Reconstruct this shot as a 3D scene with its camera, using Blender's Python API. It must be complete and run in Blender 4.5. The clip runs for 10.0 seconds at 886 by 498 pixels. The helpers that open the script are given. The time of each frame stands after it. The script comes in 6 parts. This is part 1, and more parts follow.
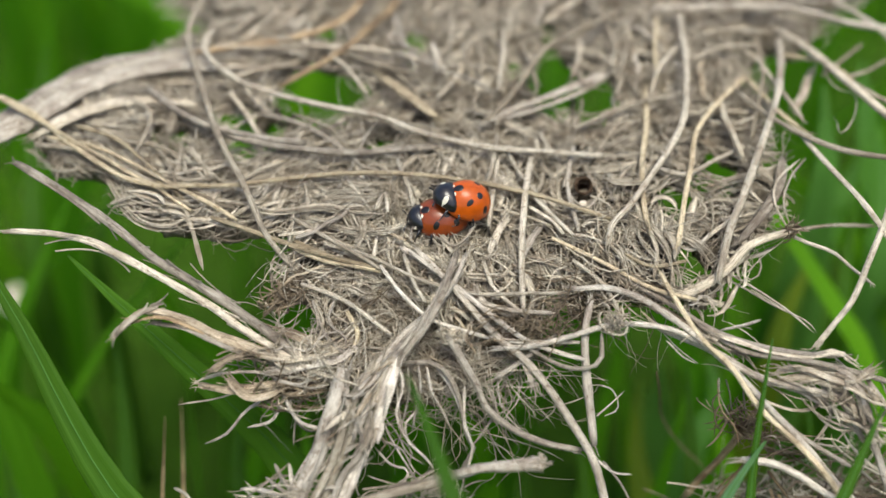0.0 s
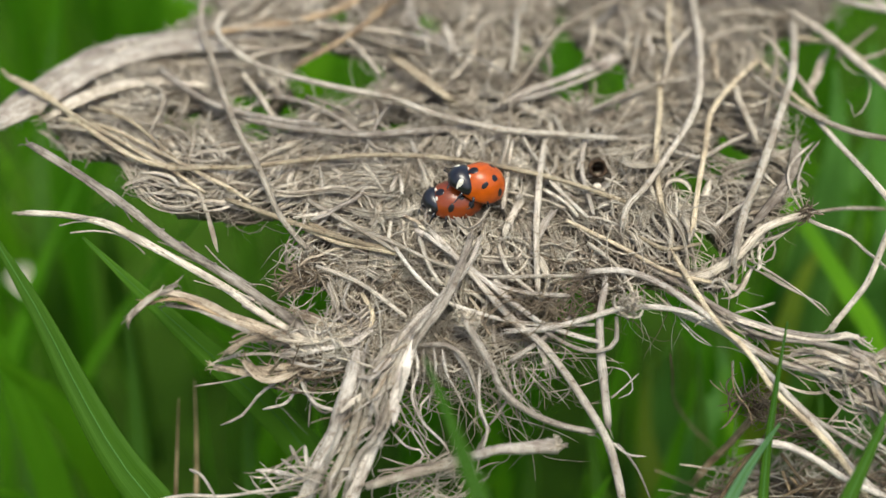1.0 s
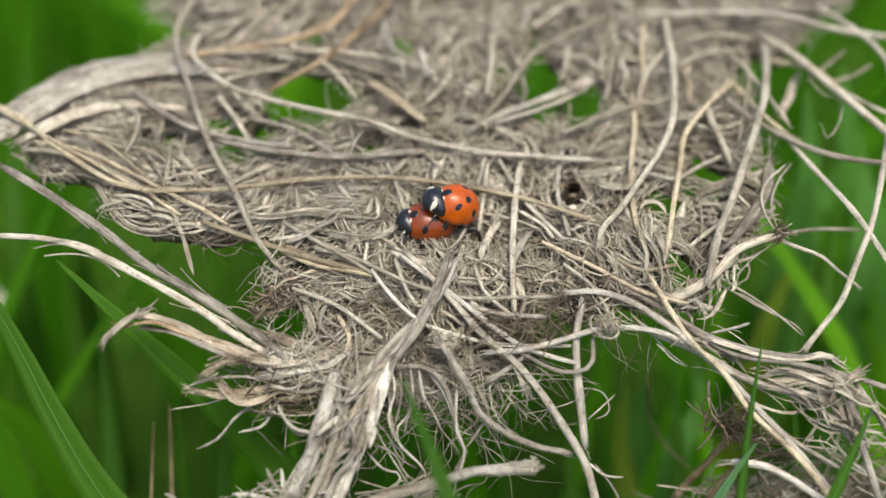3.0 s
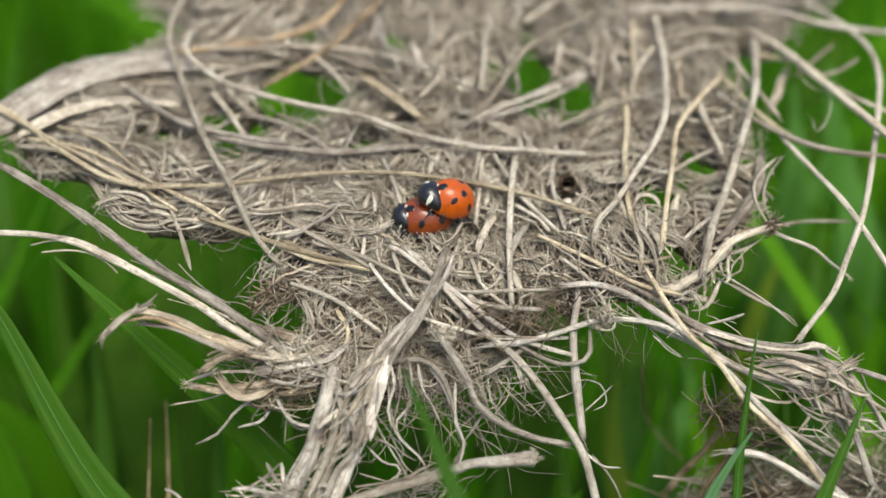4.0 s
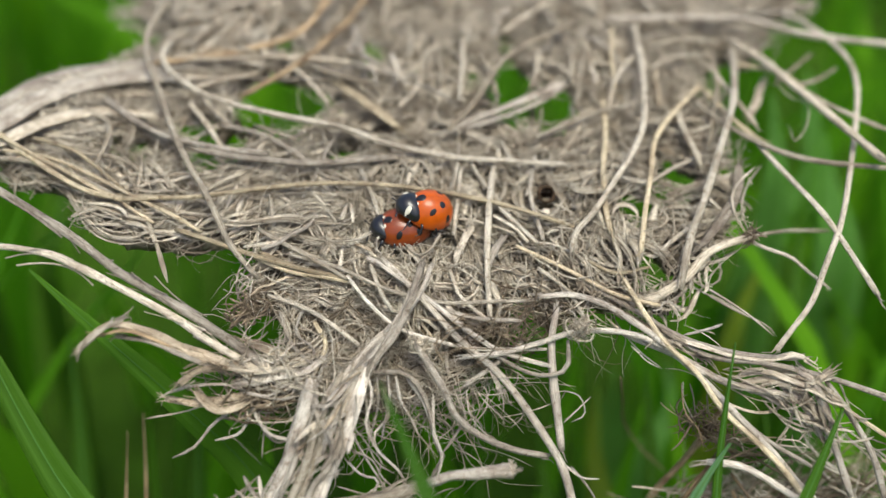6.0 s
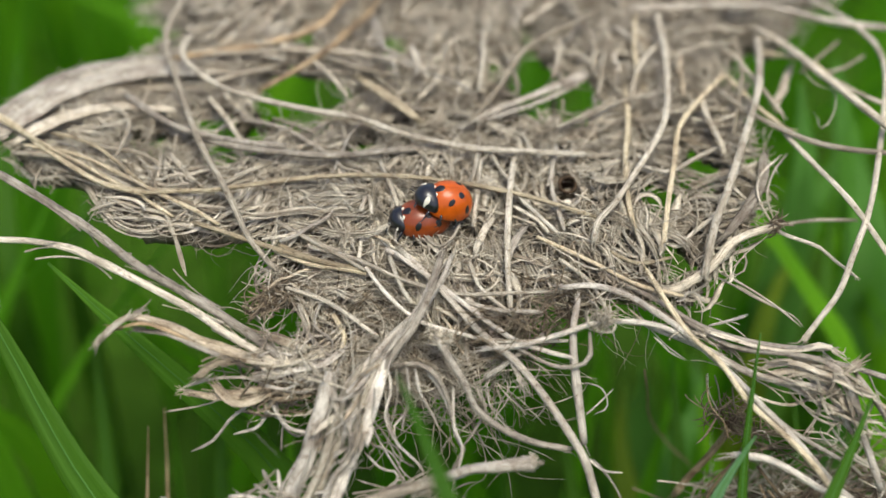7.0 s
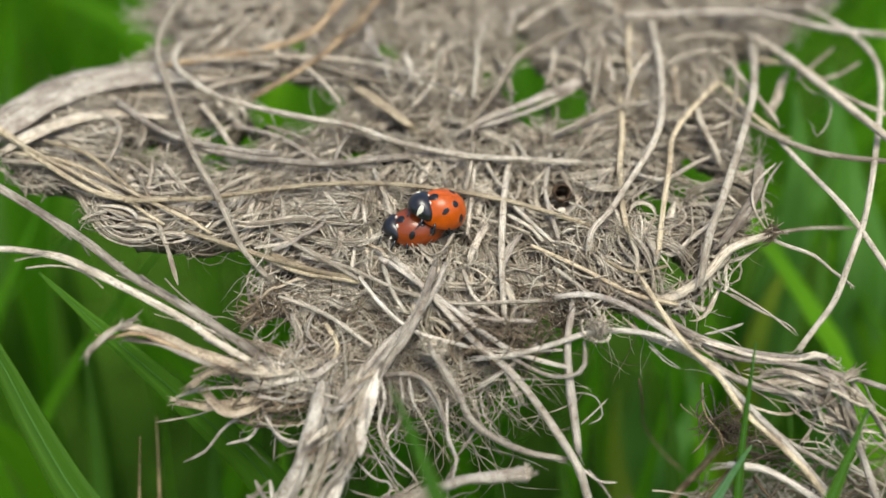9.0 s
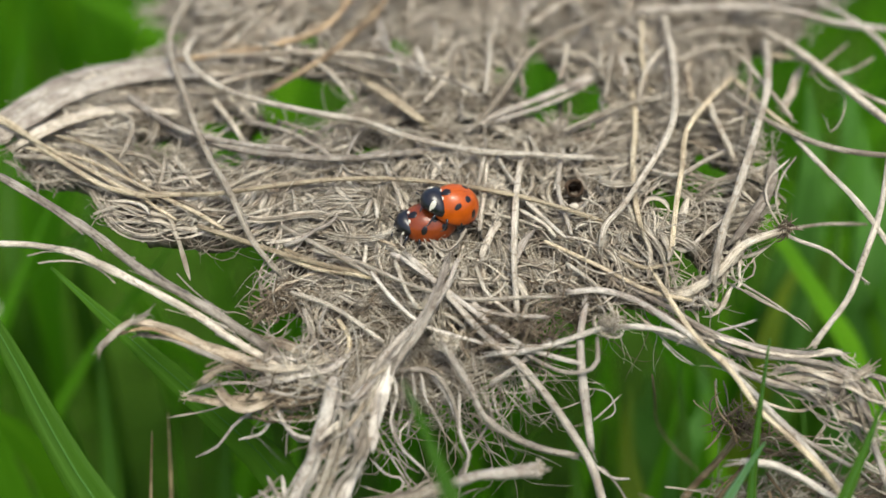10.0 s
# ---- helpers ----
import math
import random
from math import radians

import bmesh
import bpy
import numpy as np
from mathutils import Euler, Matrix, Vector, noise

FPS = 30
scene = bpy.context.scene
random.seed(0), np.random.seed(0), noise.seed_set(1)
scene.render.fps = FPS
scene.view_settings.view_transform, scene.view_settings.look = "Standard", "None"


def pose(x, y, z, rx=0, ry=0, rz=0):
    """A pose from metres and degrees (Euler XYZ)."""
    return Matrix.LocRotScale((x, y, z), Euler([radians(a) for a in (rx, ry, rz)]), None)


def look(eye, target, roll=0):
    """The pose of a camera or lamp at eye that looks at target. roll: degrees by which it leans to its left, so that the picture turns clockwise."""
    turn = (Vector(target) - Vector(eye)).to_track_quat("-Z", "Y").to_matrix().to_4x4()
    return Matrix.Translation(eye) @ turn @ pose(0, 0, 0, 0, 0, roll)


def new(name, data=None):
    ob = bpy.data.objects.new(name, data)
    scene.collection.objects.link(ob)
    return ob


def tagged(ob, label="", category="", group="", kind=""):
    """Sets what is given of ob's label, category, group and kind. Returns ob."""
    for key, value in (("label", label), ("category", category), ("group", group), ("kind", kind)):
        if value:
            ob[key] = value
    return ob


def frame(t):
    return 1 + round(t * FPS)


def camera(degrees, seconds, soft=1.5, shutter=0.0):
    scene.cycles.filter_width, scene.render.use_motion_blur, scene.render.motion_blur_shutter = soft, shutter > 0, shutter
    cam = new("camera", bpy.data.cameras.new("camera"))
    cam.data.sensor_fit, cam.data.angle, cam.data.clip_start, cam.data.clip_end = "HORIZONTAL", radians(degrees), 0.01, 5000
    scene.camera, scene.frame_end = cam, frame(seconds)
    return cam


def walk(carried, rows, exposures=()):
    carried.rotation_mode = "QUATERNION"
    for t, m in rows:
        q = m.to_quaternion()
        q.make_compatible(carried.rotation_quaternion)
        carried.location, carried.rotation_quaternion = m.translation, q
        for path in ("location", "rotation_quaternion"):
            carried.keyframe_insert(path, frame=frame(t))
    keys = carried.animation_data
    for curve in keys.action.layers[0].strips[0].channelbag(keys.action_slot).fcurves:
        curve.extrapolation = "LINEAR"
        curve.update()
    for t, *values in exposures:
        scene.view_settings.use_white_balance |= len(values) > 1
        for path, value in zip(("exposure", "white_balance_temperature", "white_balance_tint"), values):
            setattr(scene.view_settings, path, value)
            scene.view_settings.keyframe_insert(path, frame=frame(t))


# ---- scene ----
cam = camera(40, 10.0)
cam.data.dof.use_dof = True
cam.data.dof.focus_distance = 0.138
cam.data.dof.aperture_fstop = 8.0
PATH = [
    (0.0, look((0.00208, -0.10500, 0.17791), (0.00168, 0.00364, 0.08959), -0.23)),
    (0.5, look((-0.00093, -0.10345, 0.17925), (-0.00135, 0.00368, 0.08942), -0.28)),
    (1.0, look((0.00000, -0.10495, 0.17806), (0.00000, 0.00230, 0.08807), 0.00)),
    (1.5, look((-0.00103, -0.10390, 0.17845), (0.00035, 0.00294, 0.08857), 0.54)),
    (2.0, look((-0.00083, -0.10453, 0.17813), (0.00388, 0.00391, 0.09004), 1.47)),
    (2.2, look((0.00011, -0.10487, 0.17686), (0.00284, 0.00328, 0.09038), 0.76)),
    (3.5, look((-0.00152, -0.10551, 0.17840), (0.00226, 0.00317, 0.09057), 0.94)),
    (4.0, look((-0.00306, -0.10626, 0.17783), (0.00304, 0.00271, 0.09006), 1.43)),
    (4.5, look((-0.00075, -0.10661, 0.17775), (0.00398, 0.00268, 0.09042), 1.06)),
    (5.0, look((-0.00332, -0.10567, 0.17900), (0.00553, 0.00272, 0.09066), 2.46)),
    (5.5, look((-0.00179, -0.10432, 0.18027), (0.00549, 0.00359, 0.09100), 2.08)),
    (5.7, look((-0.00200, -0.10570, 0.17834), (0.00653, 0.00326, 0.09142), 2.07)),
    (6.8, look((-0.00049, -0.10428, 0.17817), (0.00257, 0.00415, 0.08993), 0.05)),
    (7.0, look((0.00004, -0.10546, 0.17595), (0.00338, 0.00421, 0.08926), -0.05)),
    (7.5, look((-0.00239, -0.10448, 0.17632), (0.00128, 0.00418, 0.08831), 0.09)),
    (8.0, look((-0.00104, -0.10457, 0.17589), (0.00263, 0.00411, 0.08792), -0.01)),
    (8.5, look((-0.00028, -0.10397, 0.17605), (0.00226, 0.00474, 0.08817), -0.35)),
    (9.0, look((0.00011, -0.10439, 0.17603), (0.00414, 0.00533, 0.08962), 0.14)),
    (9.5, look((0.00110, -0.10430, 0.17618), (0.00342, 0.00550, 0.08929), -0.38)),
    (10.0, look((-0.00028, -0.10427, 0.17557), (0.00273, 0.00532, 0.08901), -0.13)),
]
walk(cam, PATH)

# ---- overcast daylight ----
scene.view_settings.exposure = 0.65
world = bpy.data.worlds.new("sky")
scene.world = world
world.use_nodes = True
wn = world.node_tree.nodes
sky = wn.new("ShaderNodeTexSky")
sky.sky_type = "NISHITA"
sky.sun_disc = False
sky.sun_elevation, sky.sun_rotation = radians(70), radians(155)
sky.dust_density = 4.0
wn["Background"].inputs["Strength"].default_value = 0.125
world.node_tree.links.new(sky.outputs[0], wn["Background"].inputs["Color"])
sun = new("sun", bpy.data.lights.new("sun", "SUN"))
sun.data.energy, sun.data.angle, sun.data.color = 1.75, radians(30), (0.97, 0.98, 0.85)
sun.matrix_world = look((0.15, -0.32, 1.0), (0, 0, 0))

MM = 0.001
rng = np.random.default_rng(7)


# ---- materials ----
def material(name, rough=0.8, spec=0.3):
    m = bpy.data.materials.new(name)
    m.use_nodes = True
    b = m.node_tree.nodes["Principled BSDF"]
    b.inputs["Roughness"].default_value = rough
    b.inputs["Specular IOR Level"].default_value = spec
    return m, m.node_tree.nodes, m.node_tree.links, b


def ramp(nodes, stops):
    r = nodes.new("ShaderNodeValToRGB")
    e = r.color_ramp.elements
    while len(e) < len(stops):
        e.new(0.5)
    for el, (pos, col) in zip(e, stops):
        el.position, el.color = pos, (*col, 1)
    return r


def tex(nodes, links, scale, coord, detail=4.0, stretch=(1, 1, 1), rough=0.6):
    mp = nodes.new("ShaderNodeMapping")
    mp.inputs["Scale"].default_value = stretch
    links.new(coord, mp.inputs["Vector"])
    n = nodes.new("ShaderNodeTexNoise")
    n.inputs["Scale"].default_value, n.inputs["Detail"].default_value, n.inputs["Roughness"].default_value = scale, detail, rough
    links.new(mp.outputs[0], n.inputs["Vector"])
    return n


def mix(nodes, links, fac, a, b, mode="MIX"):
    n = nodes.new("ShaderNodeMix")
    n.data_type, n.blend_type = "RGBA", mode
    for sock, v in ((n.inputs[0], fac), (n.inputs[6], a), (n.inputs[7], b)):
        if isinstance(v, bpy.types.NodeSocket):
            links.new(v, sock)
        elif isinstance(v, float):
            sock.default_value = v
        else:
            sock.default_value = (*v, 1)
    return n.outputs[2]


LOW = (0.62, 0.575, 0.52)


def fibre_material(name, dark, mid, light, stain, per_island=False, rough=0.7):
    """Dry plant fibre: fine streaks along its length, blotches of weather stain, dark flecks, and its own tint."""
    m, n, l, b = material(name, rough, 0.25)
    co = n.new("ShaderNodeTexCoord")
    streak = tex(n, l, 3.0, co.outputs["UV"], 6.0, (5.0, 0.12, 1.0), 0.7)
    cr = ramp(n, [(0.37, dark), (0.47, mid), (0.62, light)])
    l.new(streak.outputs[0], cr.inputs[0])
    blot = tex(n, l, 260.0, co.outputs["Object"], 5.0)
    br = ramp(n, [(0.43, (0, 0, 0)), (0.66, (0.85, 0.85, 0.85))])
    l.new(blot.outputs[0], br.inputs[0])
    fleck = tex(n, l, 1900.0, co.outputs["Object"], 3.0)
    fr = ramp(n, [(0.57, (1, 1, 1)), (0.72, (0.45, 0.39, 0.34))])
    l.new(fleck.outputs[0], fr.inputs[0])
    geo = n.new("ShaderNodeNewGeometry" if per_island else "ShaderNodeObjectInfo")
    rnd = geo.outputs["Random Per Island" if per_island else "Random"]
    tint = ramp(n, [(0.0, LOW if per_island else (0.55, 0.52, 0.47)), (0.4, (0.88, 0.86, 0.81)), (1.0, (1.30, 1.27, 1.20))])
    l.new(rnd, tint.inputs[0])
    line = tex(n, l, 4.0, co.outputs["UV"], 4.0, (11.0, 0.2, 1.0), 0.75)
    lr = ramp(n, [(0.36, (0.5, 0.46, 0.42)), (0.52, (1, 1, 1)), (0.7, (1.06, 1.06, 1.06))])
    l.new(line.outputs[0], lr.inputs[0])
    c = mix(n, l, br.outputs[0], cr.outputs[0], stain)
    c = mix(n, l, 1.0, c, lr.outputs[0], "MULTIPLY")
    c = mix(n, l, 1.0, c, fr.outputs[0], "MULTIPLY")
    c = mix(n, l, 1.0, c, tint.outputs[0], "MULTIPLY")
    l.new(c, b.inputs["Base Color"])
    bump = n.new("ShaderNodeBump")
    bump.inputs["Strength"].default_value, bump.inputs["Distance"].default_value = 0.8, 0.0003
    l.new(streak.outputs[0], bump.inputs["Height"])
    l.new(bump.outputs[0], b.inputs["Normal"])
    return m


MAT = {
    "pale": fibre_material("bleached_straw", (0.37, 0.31, 0.23), (0.62, 0.57, 0.475), (0.78, 0.735, 0.65), (0.34, 0.29, 0.235)),
    # white and dull lighten the front strands and darken the back ones by colour.
    "white": fibre_material("whitish_stalk", (0.38, 0.33, 0.28), (0.65, 0.605, 0.54), (0.80, 0.765, 0.70), (0.34, 0.29, 0.25)),
    "dull": fibre_material("dull_straw", (0.31, 0.26, 0.19), (0.54, 0.485, 0.39), (0.69, 0.64, 0.55), (0.28, 0.23, 0.18)),
    "gold": fibre_material("yellow_straw", (0.36, 0.28, 0.17), (0.62, 0.535, 0.38), (0.76, 0.68, 0.51), (0.34, 0.27, 0.19)),
    "grey": fibre_material("weathered_stem", (0.25, 0.215, 0.18), (0.47, 0.43, 0.37), (0.62, 0.58, 0.52), (0.22, 0.18, 0.15)),
    "brown": fibre_material("brown_stem", (0.22, 0.14, 0.08), (0.45, 0.33, 0.20), (0.58, 0.46, 0.31), (0.12, 0.07, 0.04)),
    "ragged": fibre_material("ragged_sheath", (0.18, 0.13, 0.09), (0.50, 0.42, 0.31), (0.68, 0.60, 0.48), (0.14, 0.10, 0.07)),
}
FIBRE = fibre_material("root_fibre", (0.31, 0.265, 0.20), (0.68, 0.62, 0.51), (0.83, 0.785, 0.69), (0.34, 0.285, 0.22), per_island=True)
# Paler than root_fibre: brightness for the raked wing and front roots, put into colour.
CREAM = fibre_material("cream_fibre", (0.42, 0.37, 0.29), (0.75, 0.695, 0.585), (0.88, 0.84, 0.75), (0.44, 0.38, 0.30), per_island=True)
DEAD = fibre_material("dead_root", (0.13, 0.095, 0.06), (0.29, 0.23, 0.16), (0.46, 0.39, 0.29), (0.10, 0.07, 0.05), per_island=True)
FINE = fibre_material("matted_fibre", (0.25, 0.21, 0.16), (0.62, 0.56, 0.46), (0.80, 0.745, 0.64), (0.27, 0.22, 0.17), per_island=True)


def soil_material(name, dark, light):
    m, n, l, b = material(name, 0.95, 0.1)
    co = n.new("ShaderNodeTexCoord")
    a = tex(n, l, 900.0, co.outputs["Object"], 6.0)
    c = tex(n, l, 120.0, co.outputs["Object"], 4.0)
    r1, r2 = ramp(n, [(0.3, dark), (0.7, light)]), ramp(n, [(0.3, (0.6, 0.57, 0.52)), (0.7, (1.1, 1.05, 1.0))])
    l.new(a.outputs[0], r1.inputs[0])
    l.new(c.outputs[0], r2.inputs[0])
    l.new(mix(n, l, 1.0, r1.outputs[0], r2.outputs[0], "MULTIPLY"), b.inputs["Base Color"])
    bump = n.new("ShaderNodeBump")
    bump.inputs["Strength"].default_value, bump.inputs["Distance"].default_value = 0.9, 0.0006
    l.new(a.outputs[0], bump.inputs["Height"])
    l.new(bump.outputs[0], b.inputs["Normal"])
    return m


# Brown humus, coloured darker still so the gaps between fibres look shaded.
MATTED = soil_material("matted_humus", (0.045, 0.036, 0.026), (0.34, 0.30, 0.235))
SOIL = soil_material("meadow_soil", (0.03, 0.075, 0.006), (0.062, 0.155, 0.013))


def leaf_material(name, dark, mid, light, per_island=False):
    """A grass blade: ribs along it, paler midrib, light shining through."""
    m, n, l, b = material(name, 0.55, 0.14)
    co = n.new("ShaderNodeTexCoord")
    rib = tex(n, l, 1.0, co.outputs["UV"], 3.0, (26.0, 0.3, 1.0))
    cr = ramp(n, [(0.3, dark), (0.5, mid), (0.75, light)])
    l.new(rib.outputs[0], cr.inputs[0])
    geo = n.new("ShaderNodeNewGeometry" if per_island else "ShaderNodeObjectInfo")
    tint = ramp(n, [(0.0, (0.72, 0.82, 0.7)), (0.5, (1, 1, 1)), (1.0, (1.35, 1.2, 1.0))] if per_island else [(0.0, (0.9, 0.93, 0.9)), (1.0, (1.15, 1.1, 1.0))])
    l.new(geo.outputs["Random Per Island" if per_island else "Random"], tint.inputs[0])
    c = mix(n, l, 1.0, cr.outputs[0], tint.outputs[0], "MULTIPLY")
    l.new(c, b.inputs["Base Color"])
    bump = n.new("ShaderNodeBump")
    bump.inputs["Strength"].default_value, bump.inputs["Distance"].default_value = 0.4, 0.0002
    l.new(rib.outputs[0], bump.inputs["Height"])
    l.new(bump.outputs[0], b.inputs["Normal"])
    t = n.new("ShaderNodeBsdfTranslucent")
    l.new(c, t.inputs["Color"])
    ms = n.new("ShaderNodeMixShader")
    ms.inputs[0].default_value = 0.55 if per_island else 0.45
    l.new(b.outputs[0], ms.inputs[1])
    l.new(t.outputs[0], ms.inputs[2])
    l.new(ms.outputs[0], n["Material Output"].inputs["Surface"])
    return m


LEAF = leaf_material("grass_leaf", (0.040, 0.122, 0.006), (0.055, 0.155, 0.009), (0.078, 0.20, 0.018))
# Lit copy of grass_leaf: its colour makes up for the clump's shade.
LIT_LEAF = leaf_material("lit_grass_leaf", (0.064, 0.18, 0.010), (0.086, 0.23, 0.015), (0.12, 0.285, 0.03))
LEAF_BLUE = leaf_material("blue_green_leaf", (0.07, 0.17, 0.07), (0.12, 0.27, 0.12), (0.2, 0.36, 0.2))
RIB = leaf_material("leaf_rib", (0.06, 0.17, 0.03), (0.09, 0.24, 0.05), (0.14, 0.3, 0.08))
MEADOW = leaf_material("meadow_leaf", (0.078, 0.235, 0.008), (0.118, 0.345, 0.011), (0.195, 0.46, 0.023), per_island=True)


# ---- building helpers ----
def part(name, me, mat, parent=None, label=""):
    ob = new(name, me)
    if mat:
        me.materials.append(mat)
    ob.parent = parent
    return tagged(ob, label)


def spline(pts, count):
    """Points evenly spread on a smooth curve through the given ones."""
    p = np.asarray(pts, float)
    p = np.vstack([2 * p[0] - p[1], p, 2 * p[-1] - p[-2]])
    out = []
    for i in range(1, len(p) - 2):
        t = np.linspace(0, 1, 12, endpoint=False)[:, None]
        a, b, c, d = p[i - 1:i + 3]
        out.append(0.5 * (2 * b + (c - a) * t + (2 * a - 5 * b + 4 * c - d) * t**2 + (3 * b - a - 3 * c + d) * t**3))
    q = np.vstack(out + [p[-2:-1]])
    s = np.r_[0, np.cumsum(np.linalg.norm(np.diff(q, axis=0), axis=1))]
    e = np.linspace(0, s[-1], count)
    return np.stack([np.interp(e, s, q[:, k]) for k in range(3)], 1), s[-1]


def tube(path, radii, sides, flat=1.0, phase=0.0, length=1.0, lump=None):
    """Rings along a path: vertices, quads and their UVs."""
    path, radii = np.asarray(path, float), np.asarray(radii, float)
    if sides > 4:
        path, radii = np.vstack([path[:1], path, path[-1:]]), np.r_[radii[0] * 0.05, radii, radii[-1] * 0.05]
        lump = None if lump is None else np.vstack([lump[:1], lump, lump[-1:]])
    k = len(path)
    tan = np.gradient(path, axis=0)
    tan /= np.linalg.norm(tan, axis=1, keepdims=True) + 1e-12
    ref = np.array([0.13, 0.21, 0.97]) if abs(tan[0, 2]) < 0.9 else np.array([1.0, 0.1, 0.0])
    sx = np.cross(tan, ref)
    sx /= np.linalg.norm(sx, axis=1, keepdims=True) + 1e-12
    sy = np.cross(sx, tan)
    ang = np.linspace(0, 2 * np.pi, sides, endpoint=False) + phase
    rad = radii[:, None] * np.ones(sides)
    if lump is not None:
        rad = rad * lump
    v = path[:, None] + rad[..., None] * (np.cos(ang)[None, :, None] * sx[:, None] + flat * np.sin(ang)[None, :, None] * sy[:, None])
    i, j = np.meshgrid(np.arange(k - 1), np.arange(sides), indexing="ij")
    j2 = (j + 1) % sides
    f = np.stack([i * sides + j, i * sides + j2, (i + 1) * sides + j2, (i + 1) * sides + j], -1).reshape(-1, 4)
    row = np.linspace(0, length, k)
    uv = np.stack([np.stack([j, row[i]], -1), np.stack([j + 1, row[i]], -1), np.stack([j + 1, row[i + 1]], -1), np.stack([j, row[i + 1]], -1)], 2).reshape(-1, 4, 2)
    uv = uv * [1.0 / sides, 1.0]
    return v.reshape(-1, 3), f, uv


def mesh(name, verts, faces, uvs=None, smooth=True):
    me = bpy.data.meshes.new(name)
    verts, faces = np.asarray(verts, np.float32), np.asarray(faces, np.int32)
    me.vertices.add(len(verts))
    me.vertices.foreach_set("co", verts.ravel())
    side = faces.shape[1]
    me.loops.add(faces.size)
    me.loops.foreach_set("vertex_index", faces.ravel())
    me.polygons.add(len(faces))
    me.polygons.foreach_set("loop_start", np.arange(0, faces.size, side, dtype=np.int32))
    me.update(calc_edges=True)
    if smooth:
        me.polygons.foreach_set("use_smooth", np.ones(len(faces), bool))
    if uvs is not None:
        layer = me.uv_layers.new(name="uv")
        layer.data.foreach_set("uv", np.asarray(uvs, np.float32).ravel())
    me.validate()
    return me


def joined(pieces):
    vs, fs, us, base = [], [], [], 0
    for v, f, u in pieces:
        vs.append(v)
        fs.append(f + base)
        us.append(u)
        base += len(v)
    return np.vstack(vs), np.vstack(fs), np.vstack(us)


# ---- ground ----
def ground():
    bm = bmesh.new()
    bmesh.ops.create_grid(bm, x_segments=60, y_segments=60, size=1.5)
    for v in bm.verts:
        far = v.co.length
        v.co.z = 0.006 * noise.noise(v.co * 9) * min(1, far * 3)
    rim = [e for e in bm.edges if e.is_boundary]
    ext = bmesh.ops.extrude_edge_only(bm, edges=rim)
    for v in ext["geom"]:
        if isinstance(v, bmesh.types.BMVert):
            v.co.x *= 200
            v.co.y *= 200
    me = bpy.data.meshes.new("ground")
    bm.to_mesh(me)
    bm.free()
    ob = part("ground", me, SOIL)
    return tagged(ob, "dark green mossy meadow soil under the grass", "ground", kind="structure")


ground()


# ---- clump of dry grass ----
clump = new("dry_grass_clump")
clump.matrix_world = pose(0, 0, 0.09, 10, 0, 0)
tagged(clump, "tangled grey-brown clump of dry grass and matted roots on green grass", "dry grass")

LOBES = [(-5.9, 22.1, 33.7, 19.9), (27.6, 23.1, 16.2, 29.0), (-38.2, 24.6, 12.9, 10.3), (-1.5, -0.4, 17.4, 9.9), (-2.5, -7.3, 12.1, 4.7), (-12.2, -8.5, 7.0, 2.7), (21.8, 2.2, 11.7, 5.9), (-13.8, 38.3, 21.8, 10.4), (12.6, 41.8, 26.6, 11.9), (-24.3, 10.8, 14.7, 5.2), (7.7, 9.9, 28.0, 13.4), (17.2, 53.0, 44.5, 15.6), (-11.3, 49.1, 25.8, 11.3), (43.1, 46.7, 11.6, 11.1)]
HOLES = [(-42.5, 11.1, 5.0, 2.2), (-13.7, 29.2, 5.2, 4.3), (-21.3, 21.6, 3.2, 2.6), (-6.6, 20.5, 2.9, 1.4), (15.8, 31.6, 2.2, 5.7), (21.2, 28.3, 2.2, 3.4), (34.6, 16.0, 2.5, 3.0), (29.6, 10.3, 1.6, 2.8), (29.9, 2.1, 1.6, 1.6), (46.2, 34.3, 2.2, 2.7), (-14.9, -4.8, 2.7, 1.9), (-12.9, 1.8, 1.2, 0.6), (-25.2, 25.7, 1.9, 2.3), (-14.0, 41.8, 2.3, 2.4), (-1.8, 39.5, 1.1, 3.5), (-32.6, 22.1, 1.8, 1.4), (10.8, 34.3, 0.7, 1.8), (16.1, 43.0, 1.5, 1.9), (3.8, 36.9, 0.9, 1.1), (45.6, 38.1, 1.2, 1.2), (-7.1, 39.5, 0.8, 0.9)]


def cover(u, v):
    """Over 0 where the mat lies, by its lobes and gaps, with a ragged rim (millimetres)."""
    f = -9.0
    for cu, cv, ru, rv in LOBES:
        f = max(f, 1 - math.hypot((u - cu) / ru, (v - cv) / rv))
    f += 0.10 * noise.noise((u * 0.11, v * 0.11, 3.1)) + 0.07 * noise.noise((u * 0.4, v * 0.4, 7.7))
    for cu, cv, ru, rv in HOLES:
        f = min(f, 0.35 * (math.hypot((u - cu) / ru, (v - cv) / rv) - 1.0) + 0.12 * noise.noise((u * 0.5, v * 0.5, 1.7)))
    return f


def flow_at(u, v):
    """The lie of the fibres: raked slantwise on one wing of the mat, swirling elsewhere."""
    rake = min(1.0, max(0.0, (-12 - u) / 20))
    return (1 - rake) * 5.0 * noise.noise((u * 0.03, v * 0.03, 5.5)) - rake * 0.5


def sag(v):
    """How far the clump's surface hangs below its plane, v back: the front bends down."""
    return -2.72 * np.logaddexp(0, (1.0 - v) / 4)


